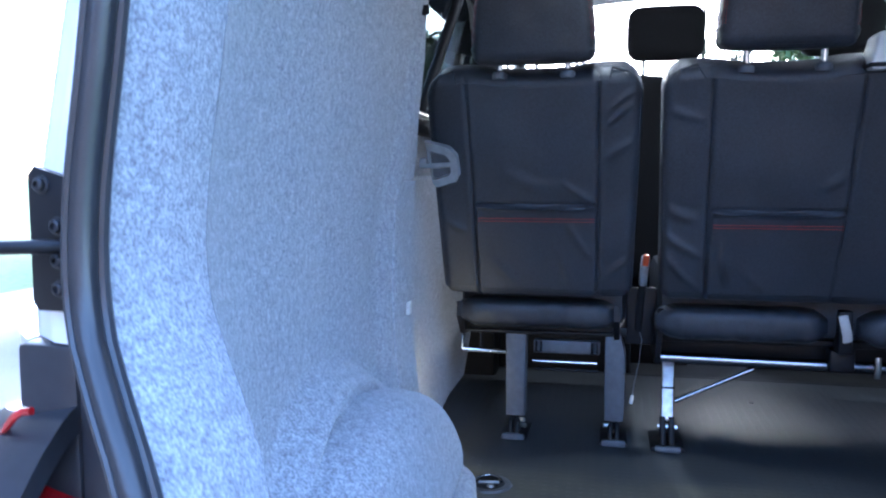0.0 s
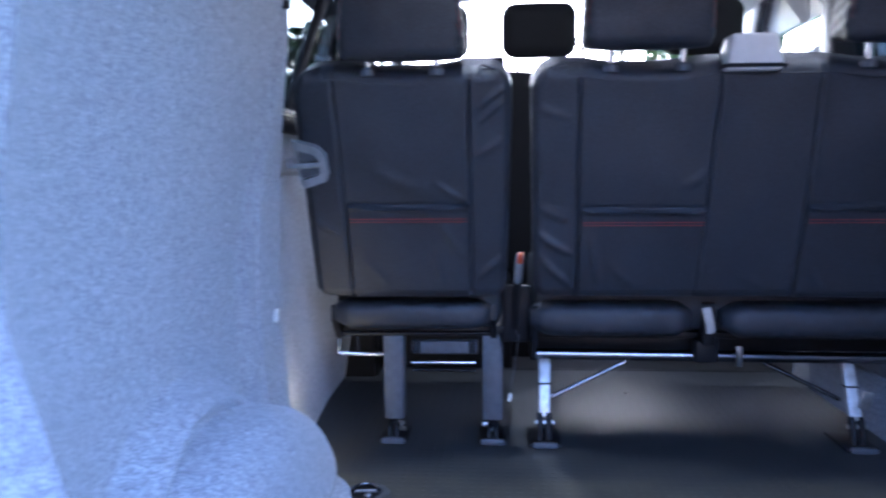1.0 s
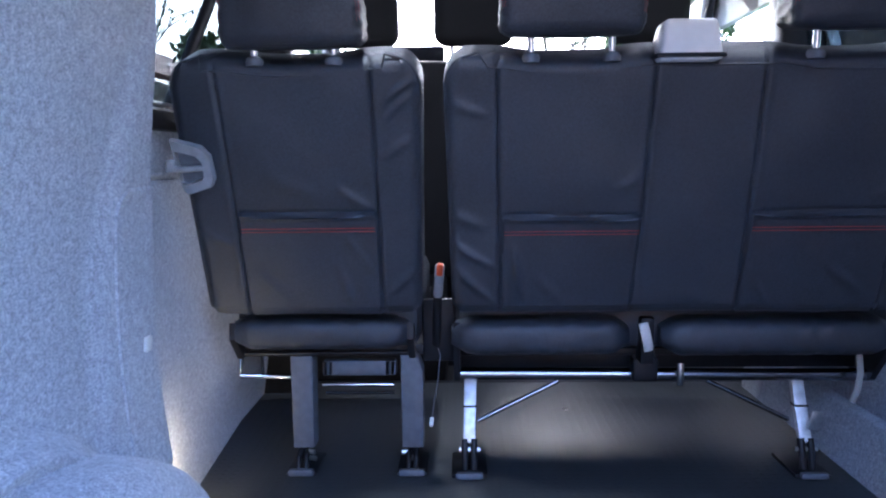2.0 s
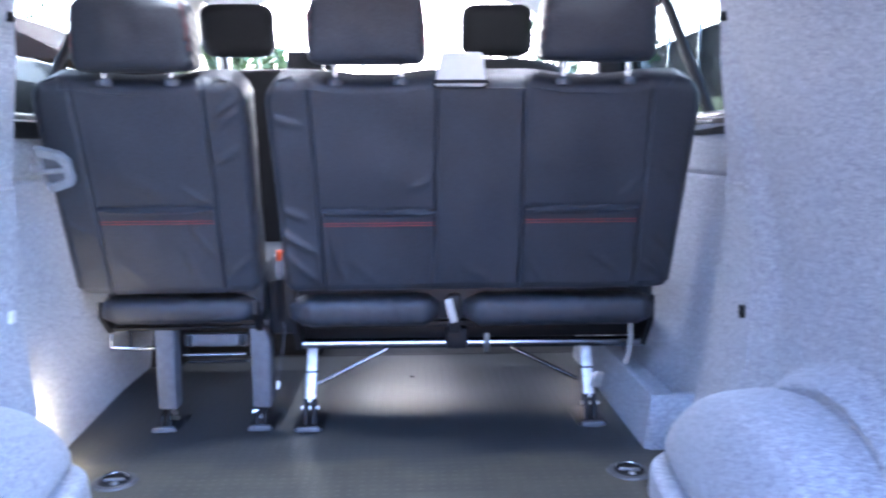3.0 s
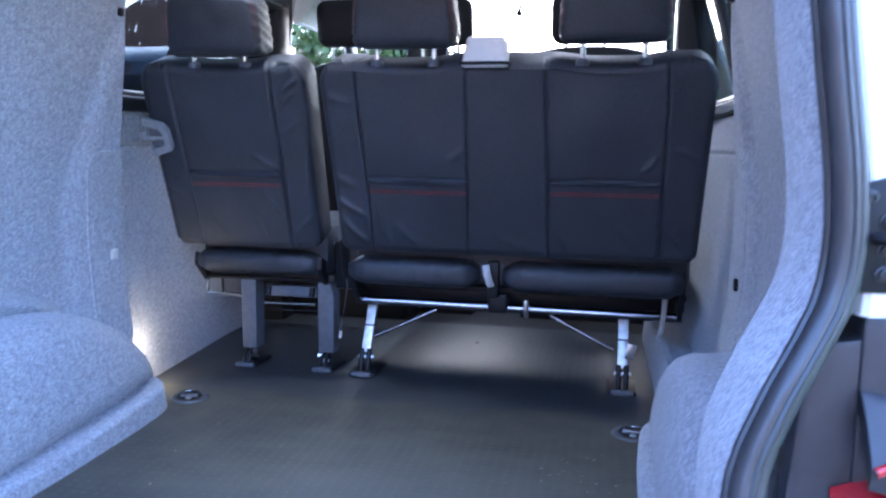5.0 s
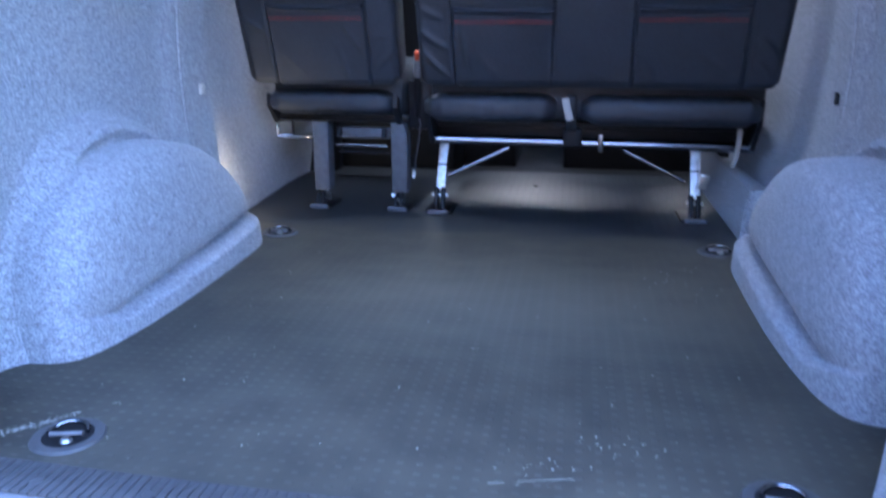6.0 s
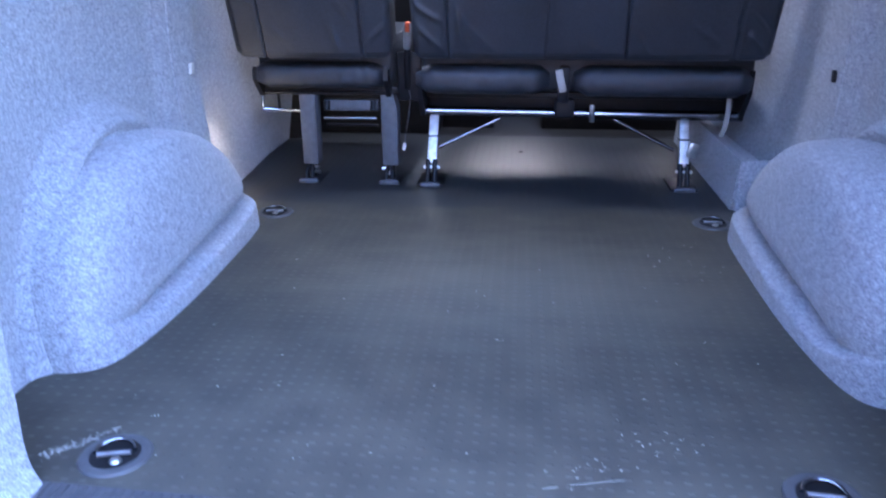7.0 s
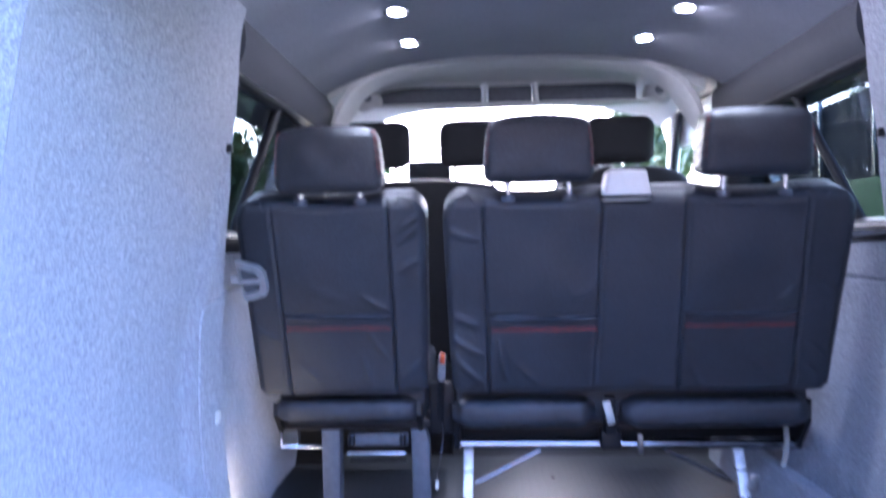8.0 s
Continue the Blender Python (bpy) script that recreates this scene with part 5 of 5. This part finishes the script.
for s in (-1, 1):
    d = thing("cab_door", "cab door with pale grey trim and open view of glass", "door", "cab doors")
    part("door_panel", box((0.06, 1.0, 0.98), (CX + s * 0.80, 2.66, 0.32), 0.02), DKGREY, d)
    part("window_frame", tube([(CX + s * 0.76, 2.10, 0.8), (CX + s * 0.72, 2.12, 1.28), (CX + s * 0.70, 2.62, 1.29), (CX + s * 0.77, 3.12, 0.86)], 0.018), SEAL, d)
    bm = plate([(2.10, 0.8), (3.14, 0.8), (2.64, 1.28), (2.12, 1.28)], 0.004, pose(CX + s * 0.765, 0, 0, 90, 0, 90))
    g = part("pane", bm, GLASS, d)
    g.visible_shadow = False
part("bulkhead", box((1.56, 0.03, 0.62), (0, 3.36, 0.10), 0.0), BLACK, van)
nose = part("bonnet", box((1.7, 0.9, 0.7), (0, 3.85, 0.38), 0.18, (-12, 0, 0), seg=5), WHITE, van)
for s in (-1, 1):
    for y in (0.6, 3.45):
        w = part("wheel", lathe([(0.02, -0.09), (0.20, -0.10), (0.30, -0.095), (0.33, -0.07), (0.335, 0.0), (0.33, 0.07), (0.30, 0.095), (0.20, 0.10), (0.02, 0.09)], (s * 0.83, y, GROUND + 0.335), "X", sides=36), SEAL, van, "black tyre")
part("underbody", box((1.5, 3.6, 0.22), (0, 1.75, -0.24), 0.03), BLACK, van)


# ---- outside ----
def ground_mat():
    m = mat("ground", (0.05, 0.11, 0.02), rough=0.9, dark=(0.028, 0.065, 0.012), scale=14, bump=0.8, bump_scale=60, patch=0.25, patch_scale=0.6)
    return m


GROUND_MAT = ground_mat()
ground = tagged(finish("ground", plate([(-400, -400), (400, -400), (400, 400), (-400, 400)], 0.02, pose(0, 0, GROUND - 0.02)), GROUND_MAT), "short green grass", "ground", kind="structure")
road = tagged(finish("road", plate([(-6.5, -30), (1.9, -30), (1.9, 60), (-6.5, 60)], 0.02, pose(0, 0, GROUND - 0.016)), mat("worn_drive", (0.17, 0.168, 0.162), rough=0.9, dark=(0.12, 0.119, 0.115), scale=120, bump=0.6, bump_scale=150, patch=0.2, patch_scale=0.8)), "worn grey drive", "road", kind="structure")
kerb = tagged(finish("kerb", box((0.13, 90, 0.14), (1.97, 15, GROUND + 0.03), 0.02), mat("concrete", (0.35, 0.34, 0.32), rough=0.85, scale=40, bump=0.4)), "pale concrete kerb", "kerb", kind="structure")

BARK = mat("bark", (0.10, 0.075, 0.055), rough=0.95, dark=(0.05, 0.04, 0.03), scale=18, bump=0.9, bump_scale=40)
LEAF = mat("leaves", (0.09, 0.13, 0.03), rough=0.6, dark=(0.04, 0.07, 0.015), scale=3)


def tree(x, y, h, seed, label, leafy=1.0):
    t = thing("tree", label, "tree", "trees")
    rnd = random.Random(seed)
    bm = bmesh.new()
    tips = []

    def limb(p, d, length, r, depth):
        pts, q = [Vector(p)], Vector(d).normalized()
        for i in range(4):
            q = (q + Vector((rnd.gauss(0, 0.14), rnd.gauss(0, 0.14), rnd.gauss(0.03, 0.07)))).normalized()
            pts.append(pts[-1] + q * length / 4)
        for i in range(4):
            a, b = r * (1 - 0.15 * i), r * (1 - 0.15 * (i + 1))
            d2 = (pts[i + 1] - pts[i]).normalized()
            up = Vector((0, 0, 1)) if abs(d2.z) < 0.9 else Vector((1, 0, 0))
            e1 = d2.cross(up).normalized()
            e2 = e1.cross(d2)
            v1 = [bm.verts.new(pts[i] + (e1 * math.cos(k * 1.047) + e2 * math.sin(k * 1.047)) * a) for k in range(6)]
            v2 = [bm.verts.new(pts[i + 1] + (e1 * math.cos(k * 1.047) + e2 * math.sin(k * 1.047)) * b) for k in range(6)]
            for k in range(6):
                bm.faces.new((v1[k], v1[(k + 1) % 6], v2[(k + 1) % 6], v2[k]))
        if depth == 0:
            tips.extend(pts[1:])
            return
        for i in range(rnd.randint(3, 4)):
            j = rnd.randint(2, 4)
            nd = (q + Vector((rnd.uniform(-1, 1), rnd.uniform(-1, 1), rnd.uniform(-0.2, 0.7)))).normalized()
            limb(pts[j], nd, length * rnd.uniform(0.55, 0.75), r * 0.5, depth - 1)

    limb((x, y, GROUND + (1.8 if x > 6 else 0)), (0, 0, 1), h * 0.42, h * 0.025, 3)
    part("trunk", bm, BARK, t, "bare branching trunk")
    lb = bmesh.new()
    for p in tips:
        for _ in range(int(9 * leafy)):
            c = p + Vector((rnd.gauss(0, 0.25), rnd.gauss(0, 0.25), rnd.gauss(0, 0.2))) * h * 0.09
            a = Vector((rnd.uniform(-1, 1), rnd.uniform(-1, 1), rnd.uniform(-1, 1))).normalized()
            b = a.cross(Vector((rnd.uniform(-1, 1), rnd.uniform(-1, 1), rnd.uniform(-1, 1)))).normalized()
            r = rnd.uniform(0.05, 0.11)
            lb.faces.new([lb.verts.new(c + v) for v in (a * r, b * r * 0.6, -a * r, -b * r * 0.6)])
    if len(lb.faces):
        me = bpy.data.meshes.new("crown")
        lb.to_mesh(me)
        me.materials.append(LEAF)
        o = new("crown", me)
        o.parent = t
        o["label"] = "sparse green crown"
    lb.free()


for i, (x, y, h, lf) in enumerate(((-3.1, 9.6, 4.2, 2.2), (9.6, 8.0, 5.5, 1.4), (10.0, 12.5, 6.0, 1.4), (13.0, 15.0, 8.0, 1.0), (8.8, 17.0, 6.0, 1.0), (-11, 24, 8.0, 0.3), (3.5, 34, 9.0, 0.25), (17, 6, 7.0, 1.2))):
    tree(x, y, h, 20 + i, "garden tree with thin branches and sparse leaves" if lf < 0.5 else "leafy green garden tree", lf)


def hedge(x0, x1, y0, y1, h, seed):
    rnd = random.Random(seed)
    me = bpy.data.meshes.new("hedge")
    n = 7000
    v = np.empty((n, 4, 3))
    for i in range(n):
        c = np.array((rnd.uniform(x0, x1), rnd.uniform(y0, y1), GROUND + h * rnd.random() ** 0.7 * (0.85 + 0.15 * math.sin(i))))
        a = np.array([rnd.uniform(-1, 1) for _ in range(3)])
        b = np.array([rnd.uniform(-1, 1) for _ in range(3)])
        a, b = a / np.linalg.norm(a) * 0.09, b / np.linalg.norm(b) * 0.06
        v[i] = (c + a, c + b, c - a, c - b)
    me.from_pydata(v.reshape(-1, 3).tolist(), [], [(4 * i, 4 * i + 1, 4 * i + 2, 4 * i + 3) for i in range(n)])
    me.materials.append(LEAF)
    tagged(new("hedge", me), "dense dark green garden hedge", "hedge", kind="stuff")


hedge(11.0, 12.2, 6, 26, 4.2, 4)
hedge(2.3, 3.1, 9.0, 14.0, 4.7, 8)
bank = tagged(finish("grass_bank", sheet(60, 64, lambda u, v: Vector((2.3 + 17 * v, 4.5 + 42 * u, GROUND - 0.02 + 2.0 * min(1.0, u * 12) * (1 - math.cos(min(1.0, v * 8.0) * math.pi)) / 2 + 0.03 * noise.noise(Vector((u * 40, v * 20, 0)))))), GROUND_MAT), "grass bank rising beside the drive", "bank", kind="structure")


def house(x0, x1, y0, y1, h, rise, wall_mat, label, rows):
    """House with a pitched tiled roof and windows on the side facing the drive."""
    t = thing("house", label, "house", "houses")
    part("wall", box((x1 - x0, y1 - y0, h), ((x0 + x1) / 2, (y0 + y1) / 2, GROUND + h / 2), 0.0), wall_mat, t)
    m = (x0 + x1) / 2
    part("roof", plate([(x0 - 0.4, h), (x1 + 0.4, h), (m, h + rise)], y1 - y0 + 0.8, pose(0, y1 + 0.4, GROUND, 90)), ROOF, t)
    for y, z in rows:
        w = part("window", box((0.10, 1.3, 1.1), (x1 + 0.02, y, GROUND + z), 0.01), WHITE, t)
        part("pane", box((0.02, 1.1, 0.9), (x1 + 0.075, y, GROUND + z), 0.004), BLACK, w)


ROOF = mat("roof_tiles", (0.20, 0.10, 0.075), rough=0.85, scale=6, bump=0.6, bump_scale=20)
BRICK = mat("house_brick", (0.17, 0.155, 0.14), rough=0.9, dark=(0.12, 0.11, 0.10), scale=8, bump=0.5, bump_scale=40, patch=0.2)
# Two unseen houses, added only to block sky light from left and rear.
house(-11.0, -4.6, -10.0, 3.3, 5.6, 2.6, BRICK, "unseen dark brick house beside the drive, added to block sky light", [(-5.0, 1.6), (-5.0, 4.2), (0.5, 1.6), (0.5, 4.2)])
house(-10.0, 10.0, -20.0, -11.0, 3.2, 1.4, BRICK, "unseen dark brick house behind the van, added to block low sky light", [(-11.5, 1.6), (-14.5, 1.6)])
RED_BRICK = mat("tan_brick", (0.30, 0.21, 0.15), rough=0.9, dark=(0.17, 0.115, 0.08), scale=8, bump=0.5, bump_scale=40, patch=0.2)
house(-8.4, -5.2, 11.5, 17.0, 2.6, 1.0, RED_BRICK, "low brown brick outbuilding beyond the drive", [(13.2, 1.5)])


def fence(x, y0, y1):
    t = thing("fence", "dark weathered board fence on top of a grass bank", "fence")
    wood = mat("fence_wood", (0.022, 0.026, 0.034), rough=0.85, dark=(0.014, 0.017, 0.022), scale=12, bump=0.5, bump_scale=60, patch=0.2)
    n = int((y1 - y0) / 0.125)
    for i in range(n):
        if i == 0:
            b = part("board", box((0.02, 0.14, 1.15), (0, 0, 0), 0.004, seg=1), wood, t)
            me = b.data
        else:
            b = new("board", me)
            b.parent = t
        b.matrix_basis = pose(x + 0.004 * (i % 2), y0 + 0.125 * i, 1.94)

    for i in range(int((y1 - y0) / 1.46)):
        part("post", box((0.05, 0.05, 1.25), (x - 0.04, y0 + 1.46 * i, 1.97), 0.006), STEEL, t, "pale galvanised post")


fence(4.6, 7.2, 34.0)


def parked_car(x, y):
    t = thing("parked_car", "dark blue people carrier parked beside the drive", "car")
    paint = mat("dark_car_paint", (0.030, 0.038, 0.055), rough=0.25, metal=0.2, scale=5, coat=0.5)
    prof = [(a, b * 1.26) for a, b in [(-2.1, 0.32), (-2.15, 0.75), (-2.05, 1.0), (-1.85, 1.5), (-1.6, 1.62), (0.2, 1.62), (0.75, 1.42), (1.15, 1.05), (2.0, 0.92), (2.2, 0.7), (2.2, 0.32)]]
    bm = plate(prof, 1.7, pose(x + 0.85, y, GROUND, 90, 0, 90) @ pose(0, 0, -1.7), bevel=0.06)
    part("body", bm, paint, t)
    part("rear_window", box((1.3, 0.03, 0.42), (x, y - 1.97, GROUND + 1.58), 0.02, (-22, 0, 0)), BLACK, t, "dark rear window")
    for s in (-1, 1):
        part("side_window", box((0.02, 2.3, 0.40), (x + s * 0.852, y - 0.5, GROUND + 1.64), 0.02), BLACK, t, "dark side window")
        part("tail_light", box((0.16, 0.06, 0.34), (x + s * 0.72, y - 2.12, GROUND + 1.12), 0.02), LENS_RED, t, "red tail light")
        for wy in (-1.3, 1.35):
            part("wheel", lathe([(0.02, -0.1), (0.3, -0.1), (0.32, 0.0), (0.3, 0.1), (0.02, 0.1)], (x + s * 0.78, y + wy, GROUND + 0.32), "X", sides=28), SEAL, t)


parked_car(-3.9, 7.2)
